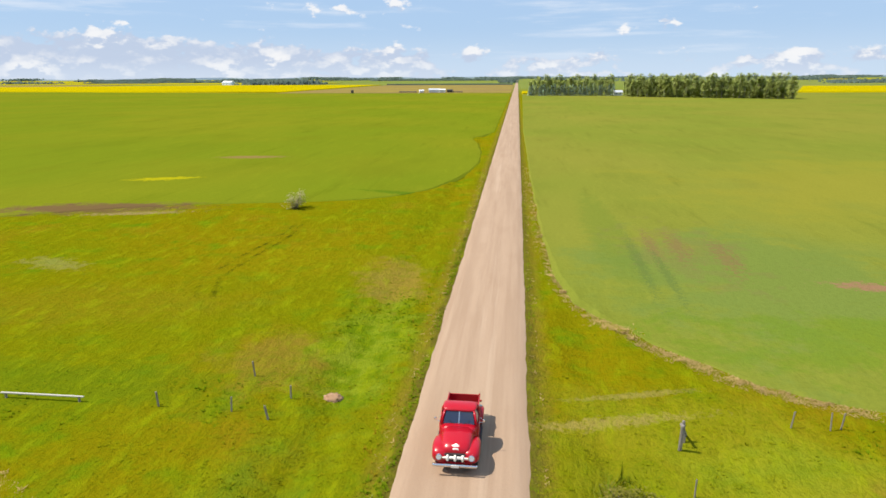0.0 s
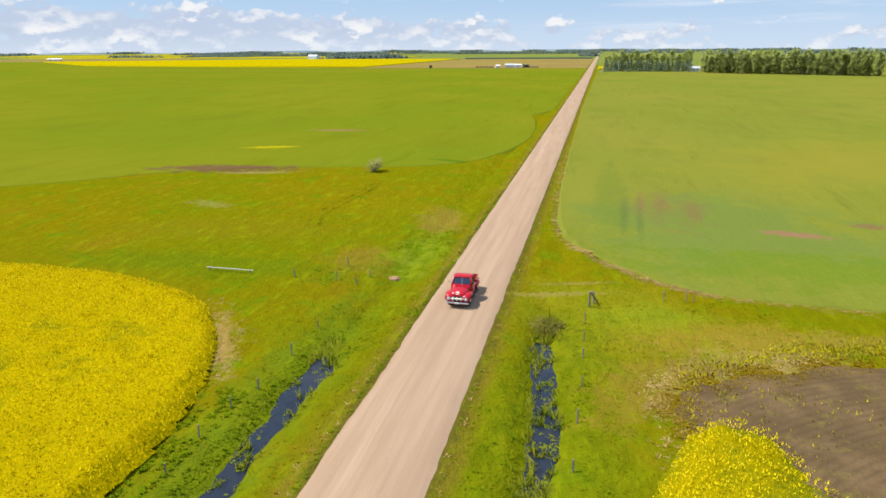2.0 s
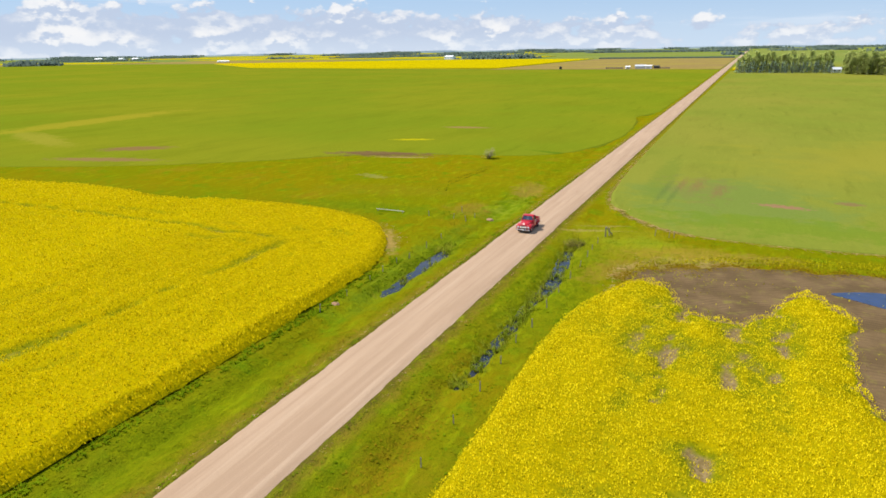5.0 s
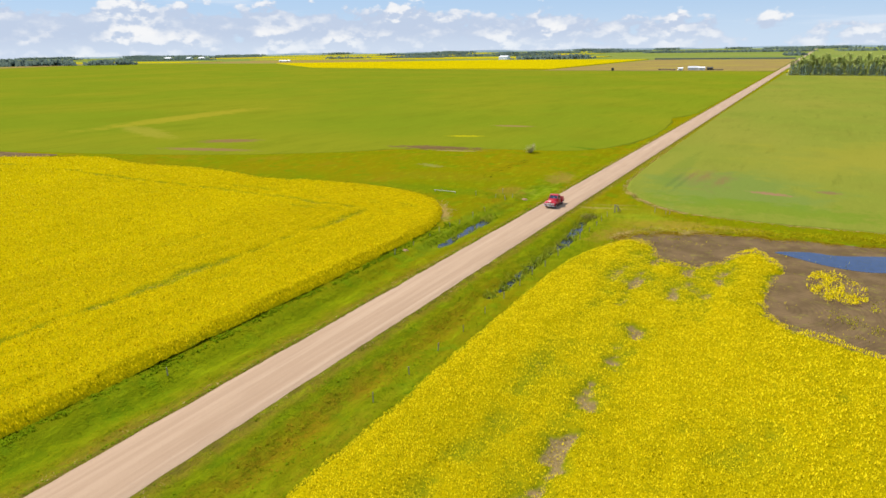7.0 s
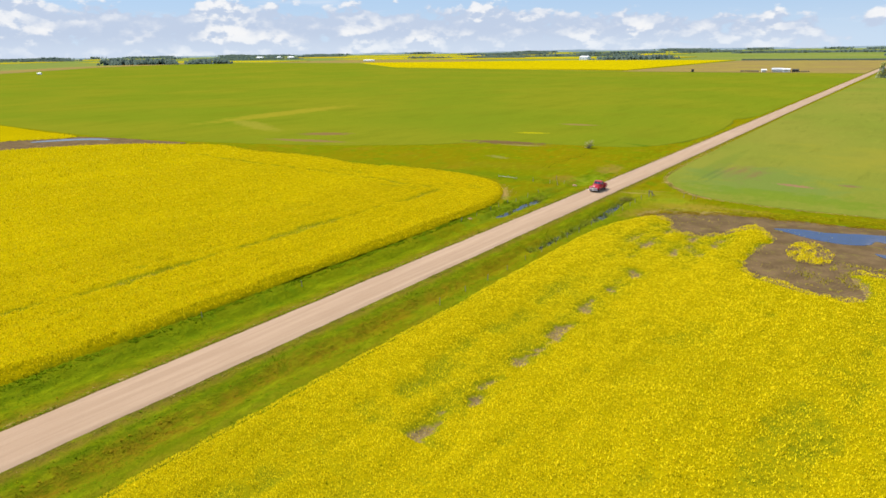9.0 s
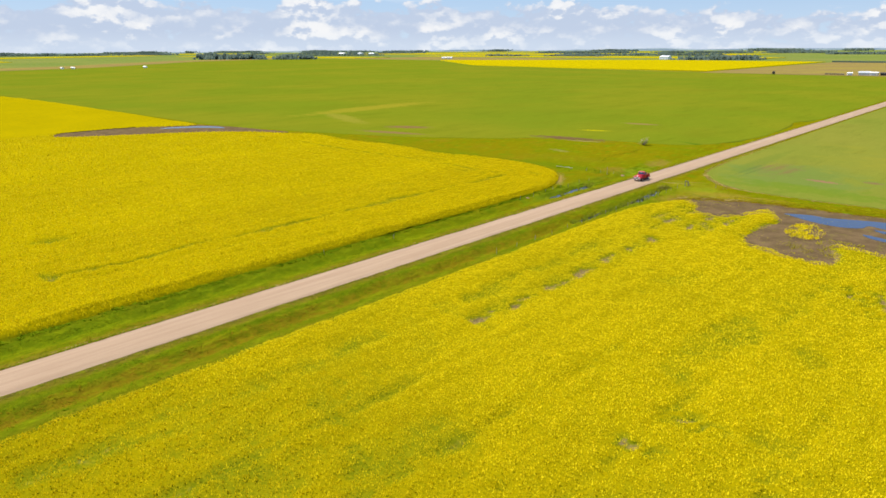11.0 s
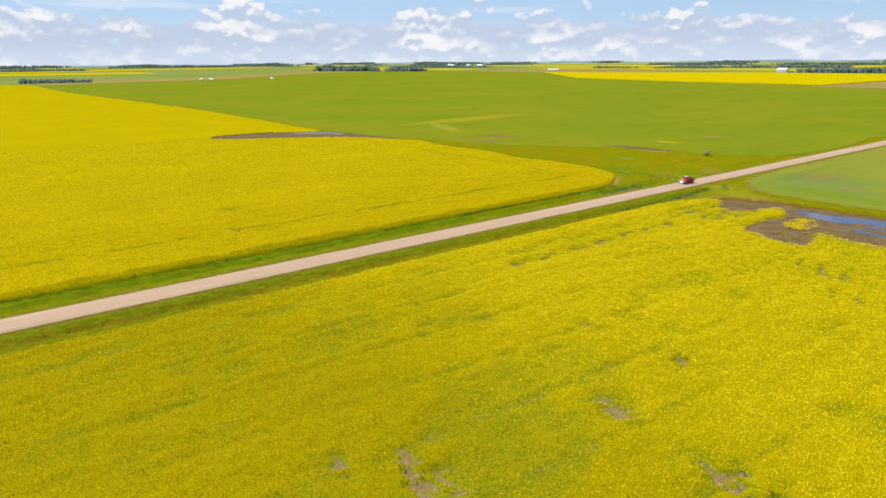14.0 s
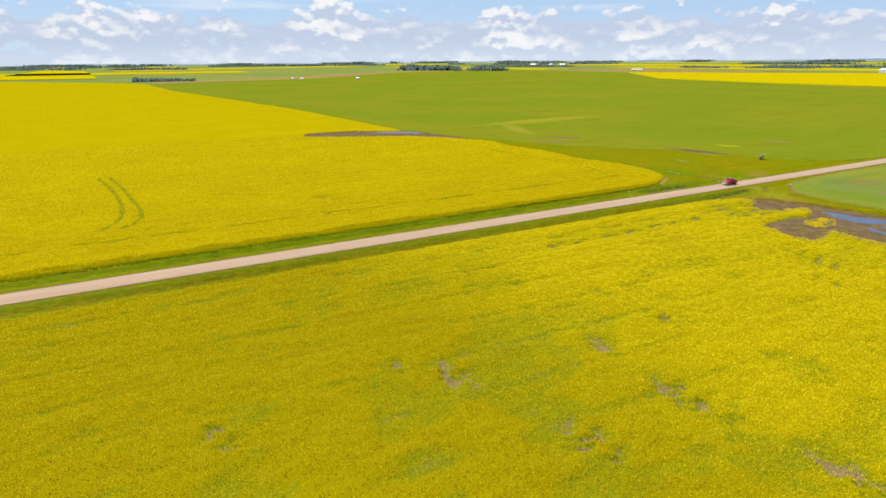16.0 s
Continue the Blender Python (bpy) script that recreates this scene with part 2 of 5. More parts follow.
def crop_green(name, a, b, blots=()):
    s = Shade(name, 0.95, spec=0.0)
    far, mid, fine = s.noise(0.012, 3), s.noise(0.09, 5, 0.6, (1.0, 0.35, 1)), s.noise(2.2, 4, 0.7)
    c = s.mix(s.step(far, 0.38, 0.64), a, b)
    c = s.mix(s.calc("MULTIPLY", s.step(mid, 0.46, 0.74), 0.35), c, tuple(0.75 * v for v in a))
    c = s.mix(s.calc("MULTIPLY", s.step(s.noise(0.6, 5, 0.65, (1, 0.2, 1)), 0.5, 0.75), 0.25), c, tuple(1.3 * v for v in b))
    c = s.mix(s.calc("MULTIPLY", s.step(s.noise(0.05, 5, 0.65, (1, 0.5, 1), 0.5), 0.5, 0.7), 0.4), c, tuple(0.8 * v for v in b))
    c = s.mix(s.calc("MULTIPLY", s.step(s.noise(0.35, 6, 0.7, (1, 0.12, 1), -0.1), 0.54, 0.74), 0.45), c, tuple(0.62 * v for v in a))
    for (x, y, rx, ry, turn, ragged), tone, much in blots:
        c = s.mix(s.calc("MULTIPLY", s.blot(x, y, rx, ry, turn, ragged), much), c, tone)
    c = s.mix(s.calc("MULTIPLY", s.step(fine, 0.4, 0.8), 0.25), c, tuple(0.55 * v for v in a))
    s.colour(c).bump(fine, 0.6, 0.15)
    return s.m


def gravel():
    s = Shade("road_gravel", 0.95, spec=0.15)
    long = s.noise(1.6, 4, 0.6, (1, 0.035, 1))
    c = s.mix(s.step(long, 0.36, 0.66), (0.315, 0.215, 0.142), (0.365, 0.255, 0.172))
    c = s.mix(s.calc("MULTIPLY", s.step(s.noise(0.5, 5, 0.6, (1, 0.3, 1)), 0.45, 0.7), 0.45), c, (0.30, 0.20, 0.13))
    # ridges of loose stone beside the wheel tracks
    c = s.mix(s.calc("MULTIPLY", s.step(s.noise(0.9, 6, 0.65, (1, 0.02, 1)), 0.56, 0.66), 0.45), c, (0.44, 0.325, 0.23))
    grit = s.noise(16, 3, 0.8)
    c = s.mix(s.calc("MULTIPLY", s.step(grit, 0.5, 0.8), 0.5), c, (0.21, 0.15, 0.105))
    s.colour(c).bump(s.calc("ADD", grit, s.noise(5, 4)), 0.5, 0.04)
    return s.m


def canola_leaf(name, bloom, pale, vignette=0.0):
    """The stand under the blossom: stems and lower flowers, green where it is thin, soil where it failed."""
    s = Shade(name, 0.9, spec=0.0)
    c = s.mix(s.step(s.noise(0.05, 4), 0.4, 0.66), bloom, pale)
    # colour darkened to the south, imitating the lens's vignetting
    if vignette:
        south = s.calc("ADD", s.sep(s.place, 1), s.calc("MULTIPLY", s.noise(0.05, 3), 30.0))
        c = s.mix(s.calc("MULTIPLY", s.step(south, -45.0, -85.0), vignette), c, (0.205, 0.165, 0.001))
    c = s.mix(s.calc("MULTIPLY", s.step(s.noise(5.5, 4, 0.65), 0.60, 0.40), 0.55), c, (0.165, 0.150, 0.002))
    weak = s.calc("ADD", s.value("thin"), s.calc("MULTIPLY_ADD", s.noise(1.1, 6, 0.7), 0.6, -0.3))
    c = s.mix(s.calc("MULTIPLY", s.step(weak, 0.1, 0.55), 0.85), c, s.mix(s.step(s.noise(3.0, 4, 0.6), 0.4, 0.65), (0.105, 0.125, 0.003), (0.19, 0.18, 0.004)))
    c = s.mix(s.calc("MULTIPLY", s.step(weak, 0.55, 0.95), 0.9), c, s.mix(s.step(s.noise(4.0, 4, 0.7), 0.4, 0.65), (0.145, 0.098, 0.045), (0.225, 0.160, 0.085)))
    s.colour(c).bump(s.noise(7.5, 4, 0.6), 0.5, 0.1)
    return s.m


def petals(name, a, b, c, vignetted=None):
    s = Shade(name, 0.85, spec=0.05)
    r = s.island()
    t = s.mix(s.step(r, 0.0, 0.75), a, b)
    t = s.mix(s.step(r, 0.82, 0.92), t, c)
    t = s.mix(s.calc("MULTIPLY", s.step(s.noise(0.07, 4), 0.5, 0.72), 0.25), t, c)
    if vignetted:
        # lens vignetting painted into the flowers: darker towards the south
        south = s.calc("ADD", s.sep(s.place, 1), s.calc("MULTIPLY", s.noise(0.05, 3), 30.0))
        t = s.mix(s.calc("MULTIPLY", s.step(south, -45.0, -85.0), 0.85), t, s.mix(r, *vignetted))
    s.colour(t).leafy(t, 0.3)
    return s.m


def tint(name, a, b, rough=0.9, scale=0.25, through_it=0.55):
    """Leaves and blades: two greens, mixed by piece and over the ground."""
    s = Shade(name, rough, spec=0.0)
    t = s.mix(s.island(), a, b)
    t = s.mix(s.calc("MULTIPLY", s.step(s.noise(scale, 4), 0.42, 0.66), 0.5), t, tuple(0.75 * v for v in a))
    s.colour(t).leafy(t, through_it)
    return s.m


def soil():
    s = Shade("bare_soil", 0.95, spec=0.0)
    c = s.mix(s.step(s.noise(0.35, 5, 0.6), 0.38, 0.66), (0.105, 0.070, 0.036), (0.150, 0.100, 0.052))
    # seeder rows, bent round the corner of the field
    far = s.nt.nodes.new("ShaderNodeVectorMath")
    far.operation = "DISTANCE"
    s.put(s.place, far.inputs[0])
    far.inputs[1].default_value = (30, -5, 0)
    row = s.calc("SINE", s.calc("MULTIPLY_ADD", far.outputs["Value"], 13.0, s.calc("MULTIPLY", s.noise(0.25, 3), 2.5)))
    c = s.mix(s.calc("MULTIPLY", s.calc("MULTIPLY", s.step(row, -0.4, 0.9), s.step(s.noise(0.5, 4), 0.35, 0.6)), 0.28), c, (0.055, 0.040, 0.024))
    c = s.mix(s.calc("MULTIPLY", s.step(s.noise(0.8, 6, 0.7), 0.52, 0.7), 0.6), c, (0.175, 0.155, 0.03))
    s.colour(c).bump(s.noise(5, 5, 0.7), 0.8, 0.08)
    return s.m


def still_water(name, tone):
    s = Shade(name, 0.06, spec=0.8 if "pond" in name else 0.6)
    s.b.inputs["IOR"].default_value = 1.33
    s.colour(s.mix(s.step(s.noise(1.2, 4), 0.4, 0.7), tone, tuple(0.6 * v for v in tone)))
    s.rough(s.mix(s.step(s.noise(0.7, 4), 0.4, 0.7), (0.03, 0.03, 0.03), (0.12, 0.12, 0.12)))
    s.bump(s.noise(2.2, 3), 0.05, 0.02)
    return s.m


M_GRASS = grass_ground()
M_CROP_E = crop_green("green_crop", (0.150, 0.174, 0.022), (0.178, 0.179, 0.026), (
    ((20, 50, 15, 17, 0, 0.6), (0.118, 0.165, 0.034), 0.75),
    ((9.0, 62, 2.4, 24, 0, 0.35), (0.100, 0.148, 0.02), 0.4),
    ((26, 36, 20, 5, 0, 0.8), (0.105, 0.165, 0.012), 0.6),
    ((60, 95, 40, 30, 20, 0.8), (0.215, 0.195, 0.022), 0.5),
    ((12.3, 57.5, 0.6, 5.0, -3, 1.5), (0.17, 0.10, 0.045), 0.65),
    ((14.5, 57.5, 0.9, 5.0, -4, 1.5), (0.17, 0.10, 0.045), 0.65),
    ((17.8, 54.5, 0.9, 5.0, -5, 1.5), (0.17, 0.10, 0.045), 0.65),
    ((15.0, 56.0, 5.0, 9.0, 0, 1.3), (0.150, 0.120, 0.045), 0.3),
    ((10.3, 52, 0.5, 9.0, -2, 1.2), (0.085, 0.120, 0.030), 0.6),
    ((11.8, 49, 0.4, 7.0, -2, 1.2), (0.085, 0.120, 0.030), 0.6),
    ((26.2, 46.9, 3.4, 1.2, -10, 0.8), (0.225, 0.125, 0.07), 0.95),
    ((34.4, 51.6, 1.8, 1.3, 0, 0.7), (0.17, 0.10, 0.05), 0.75),
))
M_CROP_W = crop_green("green_crop_west", (0.127, 0.160, 0.008), (0.155, 0.165, 0.009), (
    *HOLLOW,
    ((-50.5, 118.7, 7.0, 2.4, 8, 0.4), (0.22, 0.13, 0.055), 0.75),
    ((-53, 91.5, 5.5, 1.7, 20, 0.6), (0.34, 0.30, 0.006), 0.8),
    ((-108, 57, 9.0, 4.0, 30, 0.4), (0.17, 0.10, 0.04), 0.9),
    ((-101, 43, 14.0, 2.6, 15, 0.4), (0.19, 0.115, 0.045), 0.9),
    ((-150, 62, 26, 5, -20, 0.4), (0.235, 0.205, 0.025), 0.55),
    ((-176, 98, 9, 48, 6, 0.4), (0.235, 0.20, 0.015), 0.7),
    ((-14, 82, 8, 1.2, -20, 0.6), (0.06, 0.12, 0.006), 0.7),
))
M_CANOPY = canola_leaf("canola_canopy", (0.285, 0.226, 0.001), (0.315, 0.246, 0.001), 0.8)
M_CANOPY_W = canola_leaf("canola_canopy_west", (0.325, 0.250, 0.0006), (0.365, 0.278, 0.0006))
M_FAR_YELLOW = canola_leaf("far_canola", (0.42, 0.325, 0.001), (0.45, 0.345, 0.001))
M_BEYOND = canola_leaf("canola_canopy_far", (0.322, 0.246, 0.0006), (0.352, 0.266, 0.0006))
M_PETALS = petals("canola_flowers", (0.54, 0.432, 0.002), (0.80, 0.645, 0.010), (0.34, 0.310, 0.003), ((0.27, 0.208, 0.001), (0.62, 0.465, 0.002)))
M_PETALS_W = petals("canola_flowers_west", (0.46, 0.355, 0.001), (0.65, 0.503, 0.002), (0.34, 0.282, 0.001))
M_GRAVEL, M_SOIL = gravel(), soil()
# the pond's blue base colour paints in part of the sky's reflection
M_POND, M_DITCH = still_water("pond_water", (0.012, 0.026, 0.085)), still_water("ditch_water", (0.016, 0.022, 0.036))
M_BLADES = tint("grass_blades", (0.150, 0.185, 0.003), (0.215, 0.205, 0.005), through_it=0.15)
M_WEEDS = tint("rank_weeds", (0.098, 0.165, 0.003), (0.150, 0.205, 0.004), through_it=0.15)
M_RUSHES = tint("rust_grass", (0.220, 0.140, 0.006), (0.250, 0.185, 0.010), through_it=0.15)
M_SEDGE = tint("sedge_leaves", (0.12, 0.13, 0.015), (0.27, 0.225, 0.05), through_it=0.25)
M_SEEDLING = tint("seedlings", (0.22, 0.215, 0.006), (0.48, 0.405, 0.006), through_it=0.2)
M_TRACK = tint("bent_grass", (0.040, 0.056, 0.003), (0.062, 0.075, 0.005), through_it=0.25)
M_STRAW = tint("dry_straw", (0.33, 0.225, 0.075), (0.47, 0.345, 0.14), through_it=0.25)
M_REED = tint("reeds", (0.120, 0.185, 0.006), (0.260, 0.245, 0.025), through_it=0.25)
# poplar greens are lightened to include the haze at 500 m
M_POPLAR = tint("poplar_leaves", (0.40, 0.47, 0.15), (0.58, 0.60, 0.22), scale=0.06, through_it=0.4)
M_SPRUCE = tint("spruce_needles", (0.34, 0.46, 0.40), (0.46, 0.58, 0.52), scale=0.06, through_it=0.5)
# greens paled and blued to imitate haze over the far woods
M_FARWOOD = tint("hazed_far_leaves", (0.13, 0.185, 0.16), (0.18, 0.235, 0.19), scale=0.01, through_it=0.5)
M_WILLOW = tint("willow_leaves", (0.30, 0.29, 0.14), (0.42, 0.37, 0.20), through_it=0.25)
M_BARK = plain("bark", (0.20, 0.16, 0.12), 0.95, vary=0.4)
M_ASPEN = plain("aspen_bark", (0.46, 0.42, 0.35), 0.9, vary=0.3)
M_TIMBER = plain("weathered_timber", (0.24, 0.21, 0.18), 0.9, vary=0.3, scale=9)
M_PALEWOOD = plain("sunbleached_plank", (0.46, 0.43, 0.37), 0.85, vary=0.15, scale=9)
M_EARTH = plain("dug_earth", (0.34, 0.20, 0.11), 0.95, vary=0.3, scale=4)
M_WHITE = plain("white_cladding", (0.78, 0.79, 0.80), 0.6, vary=0.06, scale=1.0)
M_ROOF = plain("grey_metal_roof", (0.55, 0.57, 0.60), 0.45, 0.3, vary=0.1, scale=1.0)
M_REDROOF = plain("rust_red_roof", (0.42, 0.10, 0.07), 0.7, vary=0.2, scale=1.0)
M_DARK = plain("dark_steel", (0.05, 0.045, 0.04), 0.6, vary=0.3)
M_WINDOW = plain("window_glass", (0.03, 0.04, 0.05), 0.1, vary=0.1)

# ---- helpers for shapes ----
rng = np.random.default_rng(7)


def mesh(name, verts, faces, material, smooth=False):
    me = bpy.data.meshes.new(name)
    verts = np.asarray(verts, np.float32).reshape(-1, 3)
    if isinstance(faces, np.ndarray):
        k = faces.shape[1]
        me.vertices.add(len(verts))
        me.vertices.foreach_set("co", verts.ravel())
        me.loops.add(faces.size)
        me.loops.foreach_set("vertex_index", faces.astype(np.int32).ravel())
        me.polygons.add(len(faces))
        me.polygons.foreach_set("loop_start", np.arange(0, faces.size, k, dtype=np.int32))
        me.update(calc_edges=True)
    else:
        me.from_pydata(verts.tolist(), [], faces)
    if smooth:
        me.shade_smooth()
    me.materials.append(material)
    return me


def soften(me, lift=1.2):
    """Normals of loose foliage: mostly upwards, as of the whole stand."""
    v = np.empty(len(me.vertices) * 3, np.float32)
    me.vertex_normals.foreach_get("vector", v)
    v = v.reshape(-1, 3)
    v[:, 2] += lift
    v /= np.linalg.norm(v, axis=1)[:, None]
    me.shade_smooth()
    me.normals_split_custom_set_from_vertices(v)
    return me


def part(name, bm, material, parent, label="", smooth=False):
    """One mesh object under a thing or a part, from a bmesh or a ready mesh."""
    if isinstance(bm, bmesh.types.BMesh):
        me = bpy.data.meshes.new(name)
        bmesh.ops.recalc_face_normals(bm, faces=bm.faces)
        bm.to_mesh(me)
        bm.free()
        me.materials.append(material)
        if smooth:
            me.shade_smooth()
    else:
        me = bm
    ob = new(name, me)
    ob.parent = parent
    if label:
        tagged(ob, label)
    return ob


def box(x0, y0, z0, x1, y1, z1, bevel=0.0):
    bm = bmesh.new()
    bmesh.ops.create_cube(bm, size=1)
    bmesh.ops.scale(bm, vec=(x1 - x0, y1 - y0, z1 - z0), verts=bm.verts)
    bmesh.ops.translate(bm, vec=((x0 + x1) / 2, (y0 + y1) / 2, (z0 + z1) / 2), verts=bm.verts)
    if bevel:
        bmesh.ops.bevel(bm, geom=bm.edges[:], offset=bevel, segments=2, affect="EDGES", profile=0.5)
    return bm


def tube(points, radii, sides=7):
    """A bent, tapering round bar through the points."""
    bm = bmesh.new()
    rings = []
    pts = [Vector(p) for p in points]
    for i, p in enumerate(pts):
        d = (pts[min(i + 1, len(pts) - 1)] - pts[max(i - 1, 0)]).normalized()
        q = d.to_track_quat("Z", "Y")
        rings.append([bm.verts.new(p + q @ Vector((radii[i] * math.cos(a), radii[i] * math.sin(a), 0)))
                      for a in (2 * math.pi * k / sides for k in range(sides))])
    for a, b in zip(rings, rings[1:]):
        for k in range(sides):
            bm.faces.new((a[k], a[(k + 1) % sides], b[(k + 1) % sides], b[k]))
    bm.faces.new(rings[0][::-1])
    bm.faces.new(rings[-1])
    return bm


def curve_through(points, n=6):
    """A closed smooth line through plan points (Catmull-Rom)."""
    p = np.array(points, float)
    out = []
    for i in range(len(p)):
        a, b, c, d = p[i - 1], p[i], p[(i + 1) % len(p)], p[(i + 2) % len(p)]
        for t in np.linspace(0, 1, n, endpoint=False):
            out.append(0.5 * (2 * b + (c - a) * t + (2 * a - 5 * b + 4 * c - d) * t ** 2 + (3 * b - a - 3 * c + d) * t ** 3))
    return np.array(out)


def inside(poly, x, y):
    """Which of the points (x, y) lie in the polygon."""
    r = np.zeros(np.shape(x), bool)
    px, py = poly[:, 0], poly[:, 1]
    for i in range(len(poly)):
        x0, y0, x1, y1 = px[i - 1], py[i - 1], px[i], py[i]
        if y0 == y1:
            continue
        c = (y0 > y) != (y1 > y)
        r ^= c & (x < (x1 - x0) * (y - y0) / (y1 - y0) + x0)
    return r


WAVES = [(tuple(map(float, rng.uniform(-1, 1, 2))), float(rng.uniform(0, 6.28))) for _ in range(28)]


def ripple(x, y, size, octaves=4):
    """Smooth irregular relief from -1 to 1, whose largest swells are about size metres."""
    z, amp, total = 0, 1.0, 0.0
    for o in range(octaves):
        for k in range(5):
            d, ph = WAVES[(o * 5 + k) % 28]
            z = z + amp * np.sin((x * d[0] + y * d[1]) * 6.28 * 2 ** o / size * 1.3 + ph * (o + 1))
        total += amp * 2.2
        amp *= 0.55
    return z / total


def scatter(points, template, tris, size, stretch=1.0, lean=0.25, face_up=False):
    """Verts and faces of many turned and scaled copies of a small template."""
    n, k = len(points), len(template)
    a, s = rng.uniform(0, 6.283, n), np.asarray(size) * rng.uniform(0.65, 1.35, n)
    c, w = np.cos(a)[:, None], np.sin(a)[:, None]
    t = template[None] * s[:, None, None] * (1 + 0.3 * rng.standard_normal((n, k, 1)))
    v = np.empty((n, k, 3))
    v[..., 0], v[..., 1] = t[..., 0] * c - t[..., 1] * w, t[..., 0] * w + t[..., 1] * c
    v[..., 2] = t[..., 2] * stretch
    v[..., :2] += v[..., 2:] * rng.normal(0, lean, (n, 1, 2))
    v += points[:, None]
    v = v.reshape(-1, 3)
    f = (np.arange(n)[:, None, None] * k + tris[None]).reshape(-1, 3)
    if not face_up:
        return v, f
    a, b, c = v[f[:, 0]], v[f[:, 1]], v[f[:, 2]]
    down = (b[:, 0] - a[:, 0]) * (c[:, 1] - a[:, 1]) < (b[:, 1] - a[:, 1]) * (c[:, 0] - a[:, 0])
    f[down] = f[down][:, ::-1]
    return v, f


TUFT = np.array([p for a in (0.3, 1.6, 2.8, 4.1, 5.4) for p in
                 ((0.12 * math.cos(a) - 0.3 * math.sin(a), 0.12 * math.sin(a) + 0.3 * math.cos(a), 0.0),
                  (0.12 * math.cos(a) + 0.3 * math.sin(a), 0.12 * math.sin(a) - 0.3 * math.cos(a), 0.0), (math.cos(a), math.sin(a), 0.5))])
# a fan of narrow blades, for reeds
REED = np.array([p for k in range(9) for a, r, h in [(k * 2.4, 0.12 + 0.05 * k, 1.0 - 0.06 * k)] for p in
                 ((0.1 * math.cos(a) - 0.05 * math.sin(a), 0.1 * math.sin(a) + 0.05 * math.cos(a), 0.0),
                  (0.1 * math.cos(a) + 0.05 * math.sin(a), 0.1 * math.sin(a) - 0.05 * math.cos(a), 0.0), (r * math.cos(a), r * math.sin(a), h))])
REED_F = np.arange(27).reshape(9, 3)
TUFT_F = np.arange(15).reshape(5, 3)[:, ::-1]
HEAD_F = np.array([(0, 1, 2)])
# one flowering plant top: an upright tapering spike
SPIKE = np.array([(-0.40, 0.0, -0.55), (0.40, 0.06, -0.45), (0.0, 0.0, 0.85)])
# a clump of upright narrow leaves
CLUSTER = np.array([p for k in range(6) for a, r, h in [(k * 1.05 + 0.2, 0.35 + 0.09 * (k % 3), 0.75 + 0.12 * (k % 3))] for p in
                    ((0.15 * math.cos(a) - 0.16 * math.sin(a), 0.15 * math.sin(a) + 0.16 * math.cos(a), 0.0),
                     (0.15 * math.cos(a) + 0.16 * math.sin(a), 0.15 * math.sin(a) - 0.16 * math.cos(a), 0.0), (r * math.cos(a), r * math.sin(a), h))])
CLUSTER_F = np.arange(18).reshape(6, 3)
LEAF = np.array([(-0.5, -0.4, -0.12), (0.5, -0.3, 0.1), (0.35, 0.5, 0.15), (-0.4, 0.45, -0.08)])
LEAF_F = np.array([(0, 1, 2), (0, 2, 3)])

ROAD_W, ROAD_E = -4.43, 0.99


def east_ditch(y):
    """The line of the bottom of the eastern ditch."""
    return np.interp(y, [-60, -9, 3, 6.5, 10, 15, 20], [4.85, 5.0, 4.9, 5.3, 5.0, 4.4, 4.1])


def ground_height(x, y):
    """The lie of the land: a road bank, a ditch on each side, and gentle relief."""
    road = np.clip(np.minimum(x - ROAD_W + 0.2, ROAD_E + 0.2 - x), -0.4, 0.0) * 0.25
    wob = 0.35 * ripple(x * 0 + 3, y, 14)
    west = np.exp(-((x + 8.3 + wob) / 1.25) ** 2)
    east = np.exp(-((x - east_ditch(y) - 0.5 * wob) / 1.15) ** 2)
    bump = lambda mid, half: 1 / (1 + np.exp(np.minimum((np.abs(y - mid) - half) * 1.3, 40)))
    wet_w = 0.56 + 0.37 * bump(6, 7.5)
    wet_e = (0.58 + 0.22 * bump(-6, 8.0) + 0.38 * bump(9.8, 9.0)) * (1 - np.exp(-((y - 27.5) / 3.0) ** 2))
    north = 1 - 0.55 / (1 + np.exp(np.clip(-(y - 32) / 3, -40, 40)))
    z = road - 0.75 * (west * wet_w + east * wet_e) * north
    rough = np.clip(np.minimum(np.abs(x - ROAD_W), np.abs(x - ROAD_E)) / 2, 0, 1)
    rough = np.where((x > ROAD_W - 0.3) & (x < ROAD_E + 0.3), 0, rough)
    near = np.exp(-(np.hypot(x, y) / 250) ** 2)
    return z + rough * near * (0.02 + 0.11 * np.exp(-((x + 1.7) / 11) ** 2)) * (ripple(x, y, 9) + 0.7 * ripple(y, x, 2.4)) - 0.02

# ---- ground, road, water, fields ----


def steps(*stretches):
    """Grid lines: (start, end, spacing) one after another."""
    out = []
    for a, b, d in stretches:
        out.extend(np.linspace(a, b, max(1, int(round((b - a) / d))), endpoint=False))
    return np.array(out + [stretches[-1][1]])


